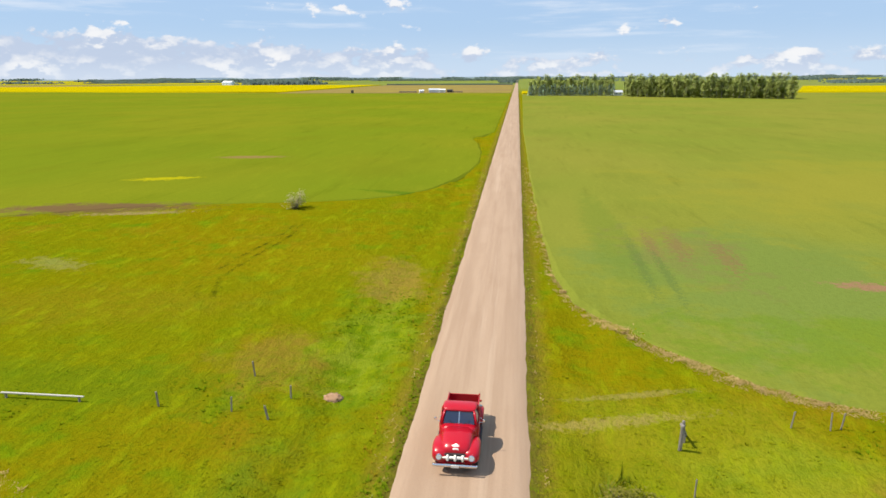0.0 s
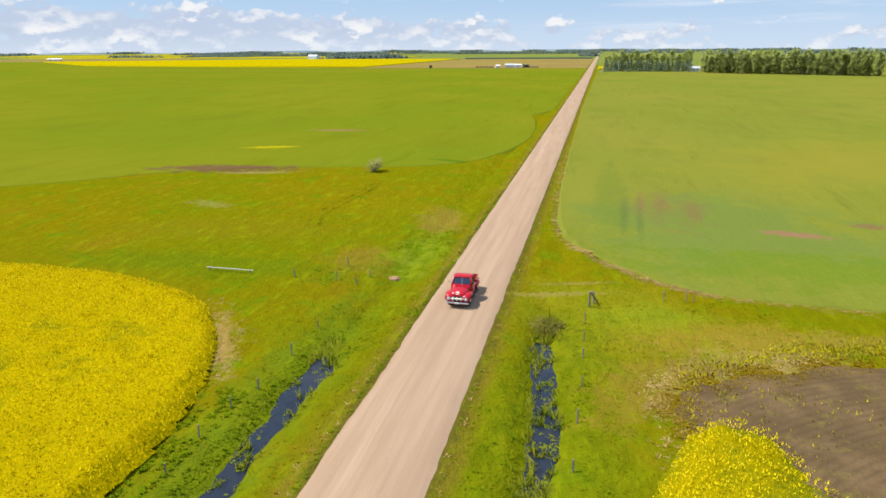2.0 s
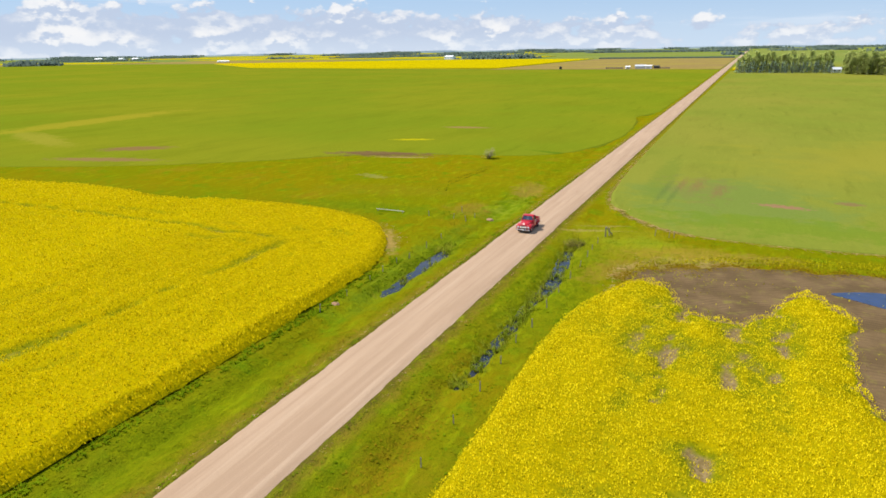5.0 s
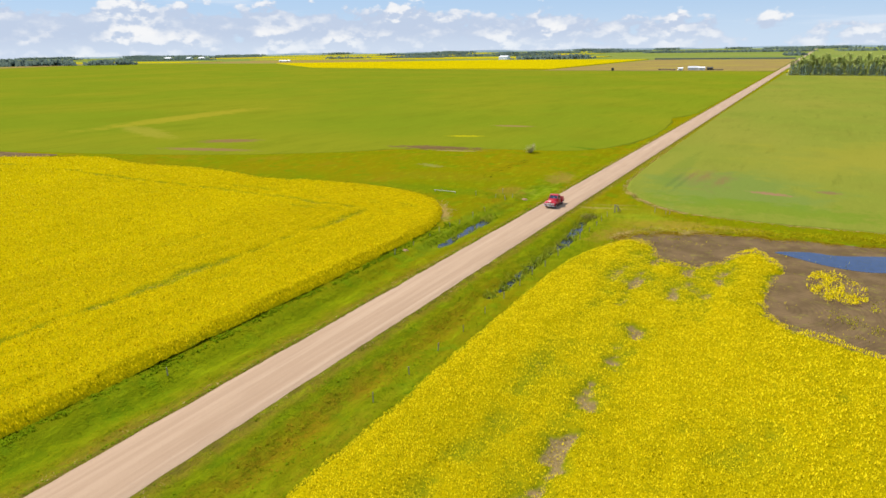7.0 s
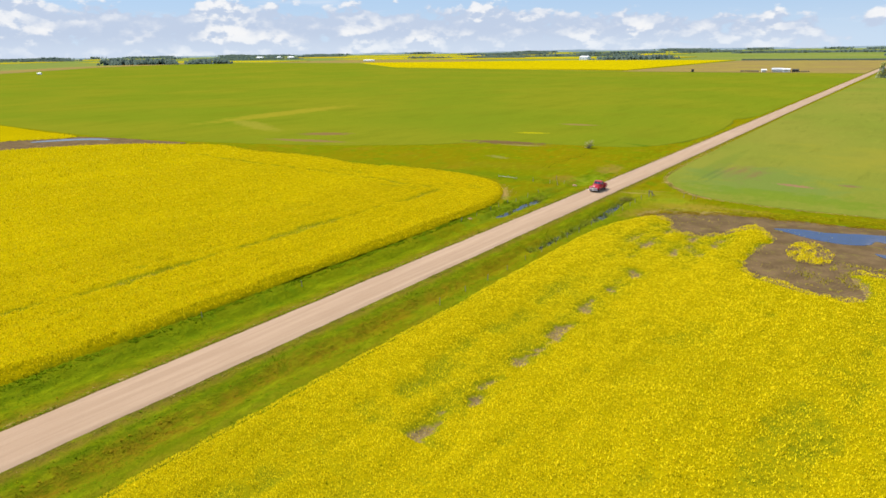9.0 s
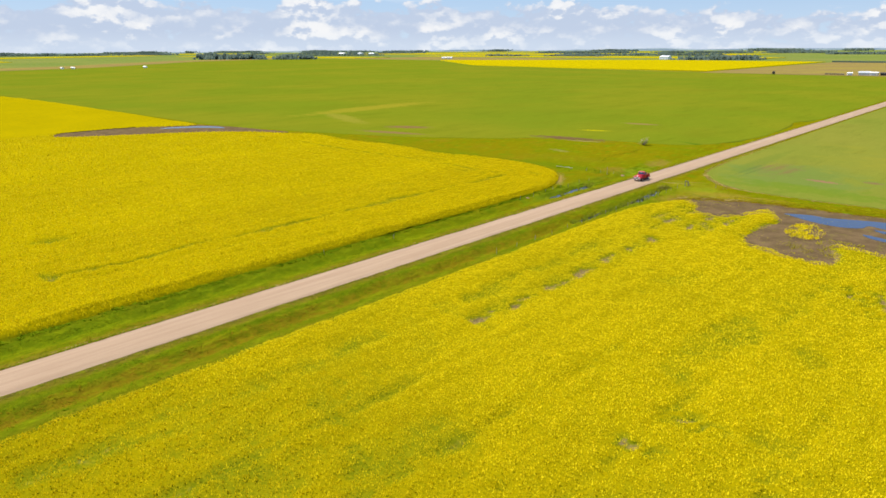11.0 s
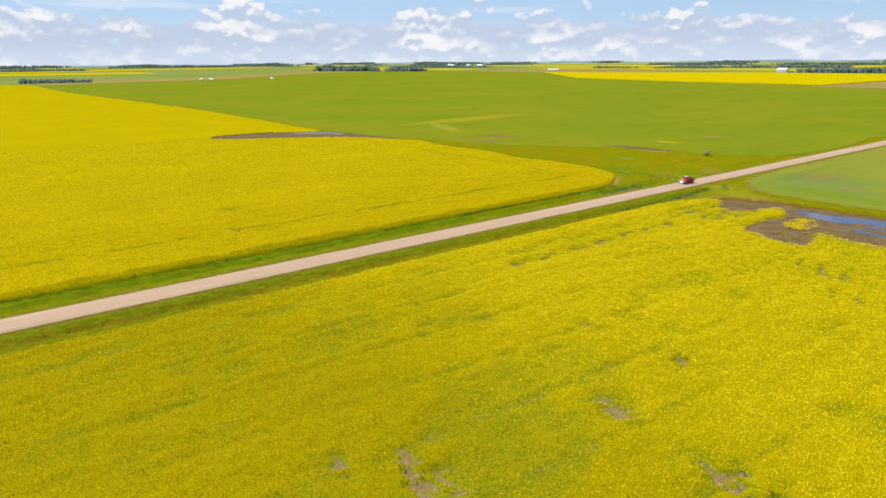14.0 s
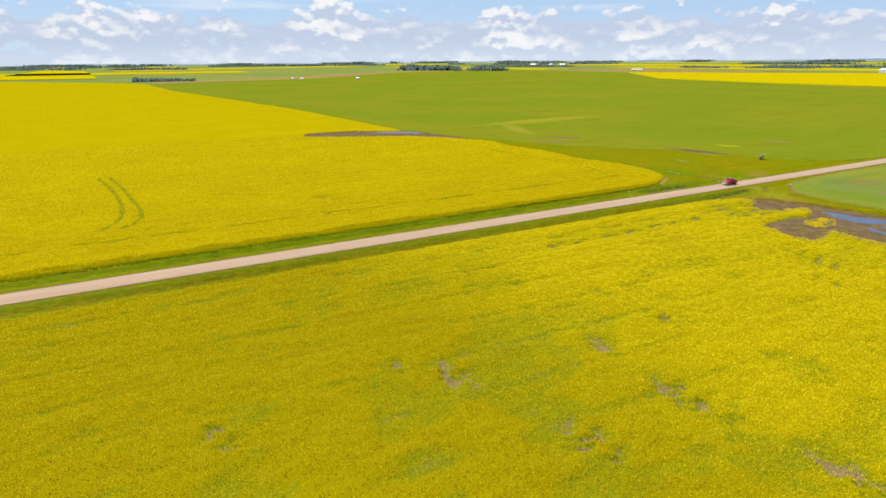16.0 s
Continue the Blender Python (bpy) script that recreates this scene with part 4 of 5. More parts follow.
def strip(x0, x1, y0, y1, per, pick=None):
    n = int((x1 - x0) * (y1 - y0) * per)
    x, y = rng.uniform(x0, x1, n), rng.uniform(y0, y1, n)
    if pick is not None:
        ok = pick(x, y)
        x, y = x[ok], y[ok]
    return x, y


def join(*sets):
    return np.concatenate([s[0] for s in sets]), np.concatenate([s[1] for s in sets])


off_road = lambda x, y: (x < ROAD_W - 0.15 - 0.2 * ripple(y, x, 4)) | (x > ROAD_E + 0.15 + 0.2 * ripple(x, y, 4))
dry = lambda x, y: ~(((np.abs(x + 8.3) < 0.8) & (y > -2.5) & (y < 14)) | ((np.abs(x - east_ditch(y)) < 0.62) & (y > -15) & (y < 19)))
lush = lambda x, y: ripple(x, y * 0.6, 13) > 0.08
x, y = join(strip(-12.2, ROAD_W, -120, 30, 26, dry), strip(ROAD_E, 9.0, -120, 30, 26, dry), strip(-12, ROAD_W, 30, 110, 7), strip(ROAD_E, 5, 30, 110, 7),
            strip(-60, -10, 20, 66, 6, lambda x, y: (rng.uniform(0, 1, len(x)) < np.exp(-((x + 12) / 26) ** 2 - (np.maximum(y - 26, 0) / 22) ** 2)) & ~inside(np.array(west), x, y)), strip(8, 40, 0, 29, 16, lambda x, y: ~inside(np.array(east), x, y) & ~inside(CANOLA_E, x, y) & ~inside(mud, x, y)), strip(-26, -10, 8, 24, 12, lambda x, y: ~inside(CANOLA_W, x, y)))
ok = off_road(x, y) & (ripple(x * 1.3, y, 3.5) > -0.25)
x, y = x[ok], y[ok]
growth("grass", x, y, rng.uniform(0.08, 0.17, len(x)), 0.5, M_BLADES, "rough green roadside grass in uneven tufts", "grass", template=CLUSTER, tris=CLUSTER_F)

x, y = join(strip(-12.4, -10.5, -150, 8, 44, lambda x, y: (ripple(x, y, 3) > -0.3) & ~inside(CANOLA_W, x, y)), strip(-10.7, -8.6, -110, 22, 9, lambda x, y: dry(x, y) & (ripple(x, y * 0.7, 5) > 0.0)), strip(-10.0, -9.05, -2.5, 13.5, 45),
            strip(1.7, 3.2, -120, 10, 14, lambda x, y: ripple(x, y * 0.6, 6) > 0.0), strip(5.8, 7.4, -120, 20, 12, lambda x, y: ripple(x, y * 0.7, 5) > 0.05), strip(7.9, 8.9, -120, 4, 20, lambda x, y: (ripple(x, y, 4) > -0.1) & ~inside(CANOLA_E, x, y)),
            strip(3.3, 4.2, -14, 18, 14, lambda x, y: dry(x, y) & (ripple(x, y, 3) > 0)), strip(-9.3, -6.6, 13.2, 20, 26, lambda x, y: ripple(x, y, 3) > -0.2),
            strip(-11, -5.6, 24, 44, 14, lush), strip(-28, -12, 23.5, 28.5, 9, lambda x, y: ripple(x, y, 7) > 0.05), strip(8, 20, 19, 27, 7, lush), strip(-5.4, -4.5, 19.4, 20.9, 60), strip(ROAD_W - 0.45, ROAD_W + 0.05, -120, 60, 36, lambda x, y: ripple(x * 0, y, 7) > -0.3), strip(ROAD_E + 0.05, ROAD_E + 0.4, -120, 60, 10, lambda x, y: ripple(x * 0, y, 5) > 0.1))
growth("weeds", x, y, np.where((x < -10.5) & (y < 10), 1.5, 1.0) * rng.uniform(0.09, 0.20, len(x)), 0.6, M_WEEDS, "rank dark green weeds along the ditches", "weeds", template=CLUSTER, tris=CLUSTER_F)
x, y = join(strip(3.2, 6.2, -120, -14, 9, lambda x, y: ripple(x, y * 0.5, 6) > -0.1), strip(-6.2, -4.7, -120, 60, 7, lambda x, y: ripple(x, y * 0.5, 5) > -0.1), strip(9, 14, 8, 18, 6, lambda x, y: ~inside(CANOLA_E, x, y) & ~inside(mud, x, y) & (ripple(x, y, 4) > 0)))
growth("rust_grass", x, y, rng.uniform(0.10, 0.20, len(x)), 0.6, M_RUSHES, "rust-red ripening grass in the dry ditch", "grass", template=CLUSTER, tris=CLUSTER_F)

# twin wheel tracks pressed into the pasture
u = rng.uniform(0, 1, 2600)
side = rng.integers(0, 2, 2600) * np.interp(u, [0, 0.45, 1], [1.3, 1.2, 0.7])
x = np.interp(u, [0, 0.2, 0.43, 0.73, 1], [-22.1, -23.6, -23.4, -22.5, -22.7]) + side + rng.normal(0, 0.10, 2600)
y = np.interp(u, [0, 0.2, 0.43, 0.73, 1], [40.2, 44.6, 50.3, 57.3, 63.5]) + rng.normal(0, 0.10, 2600)
growth("pressed_grass", x, y, rng.uniform(0.09, 0.15, 2600), 0.5, M_TRACK, "dark bent grass in old wheel tracks", "grass")
# seedlings and weeds that fade out over the bare soil
x, y = strip(12, 60, -9, 22, 14)
d = np.min(np.hypot(x[:, None] - mud[None, ::2, 0], y[:, None] - mud[None, ::2, 1]), 1)
ok = inside(mud, x, y) & (rng.uniform(0, 1, len(x)) < np.exp(-d / 2.6)) & (ripple(x, y, 5) > -0.5)
growth("seedlings", x[ok], y[ok], rng.uniform(0.07, 0.14, int(ok.sum())), 0.6, M_SEEDLING, "sparse yellow-green seedlings on bare soil", "seedlings")

rim = mud[(mud[:, 0] < 46) & (mud[:, 1] > 2)]
k = rng.integers(0, len(rim), 9000)
q = rim[k] + rng.normal(0, 0.65, (9000, 2))
q = q[~inside(CANOLA_E, q[:, 0], q[:, 1]) & (ripple(q[:, 0], q[:, 1], 3) > -0.35)]
growth("soil_edge_grass", q[:, 0], q[:, 1], rng.uniform(0.08, 0.17, len(q)), 0.5, M_RUSHES, "ragged rust-tinged grass creeping over the bare soil's edge", "grass", z0=-0.08, template=CLUSTER, tris=CLUSTER_F)
straw_rim = rim[(rim[:, 0] < 21)]
k = rng.integers(0, len(straw_rim), 4500)
straw_q = straw_rim[k] + rng.normal(0, 0.6, (4500, 2)) + (-0.7, 0.6)
edge_line = open_curve(EDGE_E)
k = rng.integers(0, len(edge_line) - 1, 9000)
q = edge_line[k] + (edge_line[k + 1] - edge_line[k]) * rng.uniform(0, 1, (9000, 1))
q = q[(q[:, 1] < 110)] 
x, y = q[:, 0] - 0.4 + rng.normal(0, 0.36, len(q)), q[:, 1] - 0.4 + rng.normal(0, 0.36, len(q))
s2 = strip(-20.5, -13.2, 7, 21, 22, lambda x, y: (np.abs(np.hypot(x + 27, (y - 6)) - 14.8) < 0.95) & (ripple(x, y, 3) > -0.15))
x, y = join((x, y), s2, (straw_q[:, 0], straw_q[:, 1]), strip(ROAD_W - 0.9, ROAD_W - 0.1, -110, 110, 5), strip(ROAD_E + 0.1, ROAD_E + 0.5, -110, 110, 4), strip(11, 22, 11, 20, 12, lambda x, y: (ripple(x, y, 4) > -0.2) & ~inside(CANOLA_E, x, y) & (rng.uniform(0, 1, len(x)) < np.exp(-((x - 15) / 4) ** 2 - ((y - 16) / 3) ** 2))))
growth("dry_grass", x, y, rng.uniform(0.08, 0.17, len(x)), 0.7, M_STRAW, "pale dry straw along the field edges", "dry grass")

x, y = join(strip(3.0, 5.6, 18.4, 22.6, 26, lambda x, y: ripple(x, y, 2) > -0.4), strip(-9.6, -7.0, 12.6, 16, 26, lambda x, y: ripple(x, y, 2) > -0.3), strip(3.2, 6.2, -14, 18, 34, lambda x, y: (np.abs(x - east_ditch(y)) < 1.1) & (ripple(x * 2, y, 3) > np.where(y > 4, 0.22, -0.05))), strip(-9.4, -7.2, -2, 13, 12, lambda x, y: ripple(x * 2, y, 3) > 0.25))
growth("reeds", x, y, np.where(y > 18.3, 0.55, 0.42) * rng.uniform(0.6, 1.25, len(x)), 1.0, M_REED, "green tangled reeds growing in the ditch water", "reeds", z0=-0.66, template=REED, tris=REED_F)
x, y = join(strip(3.2, 6.3, -16, 19.5, 70, lambda x, y: (np.abs(x - east_ditch(y)) < 1.0) & (ripple(x * 1.6, y, 2.2) > np.where(y > 4, 0.15, -0.1))), strip(-9.7, -7.0, -3, 14.5, 60, lambda x, y: ripple(x * 1.6, y, 2.2) > 0.3))
growth("water_weed", x, y, rng.uniform(0.04, 0.10, len(x)), 0.3, M_REED, "small green weeds floating on the ditch water", "water weed", z0=-0.635)

# ---- trees and bushes ----


def leaf_cloud(centres, radii, per, size, squash=1.0):
    pts = []
    for c, r in zip(centres, radii):
        d = rng.normal(0, 1, (per, 3))
        d /= np.linalg.norm(d, axis=1)[:, None]
        pts.append(np.array(c) + d * (r * rng.uniform(0.45, 1.05, (per, 1))) * (1, 1, squash))
    pts = np.vstack(pts)
    return scatter(pts, LEAF, LEAF_F, size, 1.2, 0.3, True)


def poplar(height):
    """Aspen: pale bent trunk, a few limbs, an uneven crown of leaf tufts."""
    ob = new("poplar")
    h = height
    bend = rng.normal(0, 0.25, 2)
    bm = tube([(0, 0, -0.3), (bend[0] * 0.4, bend[1] * 0.4, h * 0.35), (bend[0], bend[1], h * 0.8)], (0.22, 0.15, 0.05), 6)
    part("trunk", bm, M_ASPEN, ob)
    centres, radii = [], []
    for k in range(56):
        u = 0.05 + 0.95 * (k + rng.uniform(0, 1)) / 56
        a, r = rng.uniform(0, 6.28), h * 0.19 * (1.1 - abs(u - 0.45) * 0.9) * rng.uniform(0.3, 1)
        centres.append((r * math.cos(a), r * math.sin(a), u * h))
        radii.append(h * rng.uniform(0.045, 0.085))
        if k % 14 == 3:
            part("limb", tube([(bend[0] * 0.4, bend[1] * 0.4, u * h * 0.7), (r * 0.5 * math.cos(a), r * 0.5 * math.sin(a), u * h * 0.86), centres[-1]], (0.07, 0.05, 0.02), 5), M_BARK, ob)
    v, f = leaf_cloud(centres, radii, 60, h * 0.028)
    part("crown", soften(mesh("crown", v, f, M_POPLAR), 1.8), None, ob)
    return tagged(ob, "tall poplar with dense mid-green summer leaves", "tree", "shelterbelt trees")


def spruce(height):
    ob = new("spruce")
    h = height
    part("trunk", tube([(0, 0, -0.3), (0, 0, h * 0.5), (0, 0, h * 0.95)], (0.2, 0.12, 0.03), 6), M_BARK, ob)
    pts = []
    for k in range(9):
        u = 0.06 + 0.9 * k / 9
        r = h * 0.23 * (1 - u) + 0.15
        n = int(10 + 34 * (1 - u))
        a = rng.uniform(0, 6.28, n)
        rr = r * rng.uniform(0.35, 1.05, n)
        pts.append(np.stack([rr * np.cos(a), rr * np.sin(a), u * h - rr * 0.35 + rng.normal(0, 0.15, n)], 1))
    v, f = scatter(np.vstack(pts), LEAF, LEAF_F, h * 0.075, 0.7, 0.4, True)
    part("crown", soften(mesh("crown", v, f, M_SPRUCE), 1.8), None, ob)
    return tagged(ob, "blue-green spruce, conical, branched to the ground", "tree", "shelterbelt trees")


def copies_at(kinds, spots):
    for i, (x, y, s) in enumerate(spots):
        m = pose(x, y, 0.0, 0, 0, rng.uniform(0, 360))
        if i < len(kinds):
            kinds[i].matrix_basis = m
        else:
            copy_thing(kinds[i % len(kinds)], m)


poplars = [poplar(h) for h in (10.5, 12.0, 13.0, 14.0, 11.0, 15.5)]
spruces = [spruce(h) for h in (8.0, 9.0, 10.0)]
spots = [(9.0 + 64 * k / 27 + rng.normal(0, 0.5), 512 - 5.0 * k / 27 + rng.normal(0, 0.8), 1) for k in range(28)]
copies_at(spruces, spots)
spots = [(11 + 62 * k / 29 + rng.normal(0, 1.0), 522 + rng.uniform(0, 14), 1) for k in range(30)]
spots += [(80 + 92 * u + rng.normal(0, 1.0), 486 - 52 * u + rng.normal(0, 1.5) + row * 8, 1) for row in range(3) for u in (k / 33 for k in range(34))]
copies_at(poplars, spots)


def bush(name, x, y, r, h, material, label, twigs=9, per=60, leaf=0.16):
    ob = new(name)
    ob.matrix_basis = pose(x, y, float(ground_height(np.array(x), np.array(y))))
    centres, radii = [], []
    for k in range(twigs):
        a, q = rng.uniform(0, 6.28), r * rng.uniform(0.2, 0.8)
        top = (q * math.cos(a), q * math.sin(a), h * rng.uniform(0.2, 0.95))
        part("stem", tube([(0.1 * math.cos(a), 0.1 * math.sin(a), -0.1), (top[0] * 0.5, top[1] * 0.5, top[2] * 0.55), top], (0.035, 0.025, 0.01), 5), M_BARK, ob)
        centres.append(top)
        radii.append(r * rng.uniform(0.22, 0.4))
    v, f = leaf_cloud(centres, radii, per, leaf)
    part("leaves", soften(mesh("leaves", v, f, material), 1.2), None, ob)
    tagged(ob, label, "bush")


bush("willow_bush", -25.6, 71.5, 1.7, 1.9, M_WILLOW, "grey-green twiggy willow bush at the field edge", 26, 34, 0.13)
bush("sedge_clump", 4.4, 20.4, 1.45, 0.5, M_SEDGE, "low tangle of olive brown sedge by the ditch", 60, 40, 0.08)

# far belts of trees: (x0, y0, x1, y1, depth, height)
BELTS = [(-1610, 757, -1470, 815, 50, 20), (-1460, 815, -1330, 898, 30, 14), (-520, 1235, -400, 1300, 60, 12), (-480, 1310, -405, 1320, 40, 12), (-40, 1500, -5, 1500, 20, 9),
         (-1250, 1500, -900, 1560, 60, 9), (-1150, 1750, -700, 1900, 60, 10), (-2200, 1250, -1750, 1500, 60, 10), (-2500, 60, -2350, 260, 60, 12), (-1050, -20, -1020, 60, 20, 8),
         (-3300, 500, -3000, 1300, 80, 14), (-2900, 1700, -2000, 2300, 90, 13), (-1700, 2400, -600, 2700, 90, 13), (-500, 2300, 300, 2350, 60, 12), (300, 1850, 900, 2100, 90, 13), (560, 1250, 700, 1330, 60, 9),
         (900, 1500, 1600, 1700, 90, 12), (1000, 2500, 2200, 2600, 90, 14), (-4200, 700, -3900, 2300, 120, 18), (-3600, 2500, -2500, 3400, 120, 18), (-2200, 3400, -300, 4000, 120, 18), (-200, 3600, 1900, 3800, 120, 18), (1900, 3200, 3300, 3000, 120, 16), (-2900, -400, -2700, -60, 80, 12), (-4300, -900, -4000, 400, 120, 18), (-3500, -300, -3300, 200, 100, 14)]
pts, sizes = [], []
for x0, y0, x1, y1, depth, h in BELTS:
    n = int(np.hypot(x1 - x0, y1 - y0) * 0.8) + 30
    u = rng.uniform(0, 1, n)
    gap = ripple(u * 60 + x0, u * 0 + y0, 16, 2) > (-0.35 if depth < 70 else 0.0)
    u = u[gap]
    n = len(u)
    for lift in (0.18, 0.45, 0.75):
        top = 0.75 * h * (0.8 + 0.35 * ripple(u * 90 + y0, u * 0, 9, 3))
        pts.append(np.stack([x0 + (x1 - x0) * u + rng.normal(0, depth * 0.2, n), y0 + (y1 - y0) * u + rng.normal(0, depth * 0.25, n), lift * top], 1))
        sizes.append(np.full(n, h * 0.34))
CLUMP = np.array([(-0.6, -0.5, -0.5), (0.6, -0.5, -0.5), (0.6, 0.5, -0.5), (-0.6, 0.5, -0.5), (-0.3, -0.4, 0.35), (0.35, -0.2, 0.5), (0.3, 0.4, 0.3), (-0.4, 0.3, 0.45)])
CLUMP_F = np.array([(0, 1, 5), (0, 5, 4), (1, 2, 6), (1, 6, 5), (2, 3, 7), (2, 7, 6), (3, 0, 4), (3, 4, 7), (4, 5, 6), (4, 6, 7)])
v, f = scatter(np.vstack(pts), CLUMP, CLUMP_F, np.concatenate(sizes), 1.0, 0.1)
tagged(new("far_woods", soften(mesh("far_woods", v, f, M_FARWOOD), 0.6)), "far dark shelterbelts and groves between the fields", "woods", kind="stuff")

# ---- far fields ----
FAR = [("yellow", [(-230, 628), (-400, 646), (-620, 691), (-950, 962), (-760, 1060), (-560, 1180), (-240, 1150)]),
       ("yellow", [(-420, 1400), (-1500, 1420), (-1500, 1640), (-420, 1560)]), ("yellow", [(-650, 1950), (-2300, 1800), (-2300, 2200), (-650, 2300)]),
       ("yellow", [(-2095, 47), (-2310, 423), (-2700, 1130), (-2900, 1130), (-2550, 400), (-2300, 20)]), ("yellow", [(-1350, 1050), (-2300, 1000), (-2300, 1130), (-1350, 1180)]),
       ("yellow", [(-1700, -420), (-1640, 320), (-1900, 340), (-1980, -420)]), ("yellow", [(-1300, -60), (-2300, -40), (-2600, -160), (-1330, -260)]), ("yellow", [(238, 594), (900, 594), (900, 900), (366, 900)]),
       ("yellow", [(5, 560), (8.5, 560), (10.5, 640), (5, 640)]), ("yellow", [(-3500, 1350), (-3000, 1500), (-2800, 1750), (-3600, 1700)]),
       ("yellow", [(-2700, 2700), (-900, 2900), (-900, 3200), (-2700, 3000)]), ("yellow", [(-3900, -300), (-3000, 300), (-3200, 420), (-4100, -100)]), ("yellow", [(1000, 2150), (2600, 2000), (2600, 2250), (1000, 2400)]),
       ("fallow", [(-226, 598), (-6, 598), (-6, 1130), (-226, 1130)]), ("fallow", [(-930, 0), (-1020, 262), (-1340, 592), (-1505, 1000), (-1620, 1000), (-1460, 590), (-1140, 250), (-1040, 0)]),
       ("fallow", [(-980, 1000), (-1330, 1020), (-1330, 1300), (-800, 1300), (-780, 1090)])]
M_FALLOW = crop_green("fallow_stubble", (0.215, 0.155, 0.055), (0.235, 0.185, 0.045))
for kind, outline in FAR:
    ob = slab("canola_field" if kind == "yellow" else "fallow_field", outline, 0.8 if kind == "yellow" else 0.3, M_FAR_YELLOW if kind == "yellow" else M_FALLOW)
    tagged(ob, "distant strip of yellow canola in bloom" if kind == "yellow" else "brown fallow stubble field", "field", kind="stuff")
road_hedge = slab("hedge", [(-226, 1132), (-8, 1132), (-8, 1150), (-226, 1150)], 2.4, M_FARWOOD)
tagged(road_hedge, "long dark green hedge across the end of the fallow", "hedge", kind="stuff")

# low hills that close the distance
a = np.linspace(0, 2 * math.pi, 361)
hill = 6 + 5 * ripple(np.cos(a) * 60, np.sin(a) * 60, 30) + 3 * ripple(np.cos(a) * 60, np.sin(a) * 60, 5)
v = np.vstack([np.stack([r * np.cos(a), r * np.sin(a), z], 1) for r, z in ((4400, -2 + 0 * a), (4550, hill * 0.7), (4750, hill * 1.3), (4900, hill * 1.3))])
i = np.arange(3)[:, None] * 361 + np.arange(360)[None]
# haze of the distance is put into the colour as pale blue
s = Shade("hazed_hills", 1.0, spec=0.0)
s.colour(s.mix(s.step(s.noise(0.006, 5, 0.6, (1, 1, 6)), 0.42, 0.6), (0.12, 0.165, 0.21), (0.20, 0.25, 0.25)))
tagged(new("backdrop", mesh("backdrop", v, np.stack([i, i + 1, i + 362, i + 361], -1).reshape(-1, 4), s.m, True)), "low wooded hills on the horizon, blue with painted haze", "hills", kind="structure")

# ---- the pickup truck ----


def loft(sections, sides=20):
    """A closed skin over rounded sections (y, x centre, half width, bottom, top, squareness)."""
    bm = bmesh.new()
    rings = []
    for y, cx, hw, z0, z1, n in sections:
        ring = []
        for k in range(sides):
            a = 2 * math.pi * (k + 0.5) / sides
            c, s = math.cos(a), math.sin(a)
            ring.append(bm.verts.new((cx + hw * math.copysign(abs(c) ** (2 / n), c), y, (z0 + z1) / 2 + (z1 - z0) / 2 * math.copysign(abs(s) ** (2 / n), s))))
        rings.append(ring)
    for a, b in zip(rings, rings[1:]):
        for k in range(sides):
            bm.faces.new((a[k], a[(k + 1) % sides], b[(k + 1) % sides], b[k]))
    bm.faces.new(rings[0])
    bm.faces.new(rings[-1][::-1])
    return bm


def panel(corners, thick, bevel=0.01):
    """A flat plate through four corners, thickened along its normal."""
    bm = bmesh.new()
    c = [Vector(p) for p in corners]
    n = (c[1] - c[0]).cross(c[3] - c[0]).normalized() * thick
    a, b = [bm.verts.new(p) for p in c], [bm.verts.new(p - n) for p in c]
    bm.faces.new(a)
    bm.faces.new(b[::-1])
    for i in range(4):
        bm.faces.new((a[i - 1], a[i], b[i], b[i - 1]))
    if bevel:
        bmesh.ops.bevel(bm, geom=bm.edges[:], offset=bevel, segments=1, affect="EDGES")
    return bm


def ring(x, y, z, r, w, tube_r, sides=28, cuts=8):
    """A tyre-like ring round the x axis."""
    bm = bmesh.new()
    rows = []
    for k in range(sides):
        a = 2 * math.pi * k / sides
        row = []
        for j in range(cuts):
            b = 2 * math.pi * (j + 0.5) / cuts
            cb, sb = math.cos(b), math.sin(b)
            rad = r - tube_r + tube_r * math.copysign(abs(cb) ** 0.6, cb)
            row.append(bm.verts.new((x + w / 2 * math.copysign(abs(sb) ** 0.6, sb), y + rad * math.cos(a), z + rad * math.sin(a))))
        rows.append(row)
    for i in range(sides):
        for j in range(cuts):
            bm.faces.new((rows[i][j], rows[i][(j + 1) % cuts], rows[(i + 1) % sides][(j + 1) % cuts], rows[(i + 1) % sides][j]))
    return bm


def disc(x, y, z, r, depth, sides=20, dome=0.0, axis="X"):
    bm = bmesh.new()
    bmesh.ops.create_cone(bm, cap_ends=True, segments=sides, radius1=r, radius2=r * (1 - dome), depth=depth)
    if axis == "X":
        bmesh.ops.rotate(bm, cent=(0, 0, 0), matrix=Matrix.Rotation(math.pi / 2, 3, "Y"), verts=bm.verts)
    elif axis == "Y":
        bmesh.ops.rotate(bm, cent=(0, 0, 0), matrix=Matrix.Rotation(math.pi / 2, 3, "X"), verts=bm.verts)
    bmesh.ops.translate(bm, vec=(x, y, z), verts=bm.verts)
    return bm


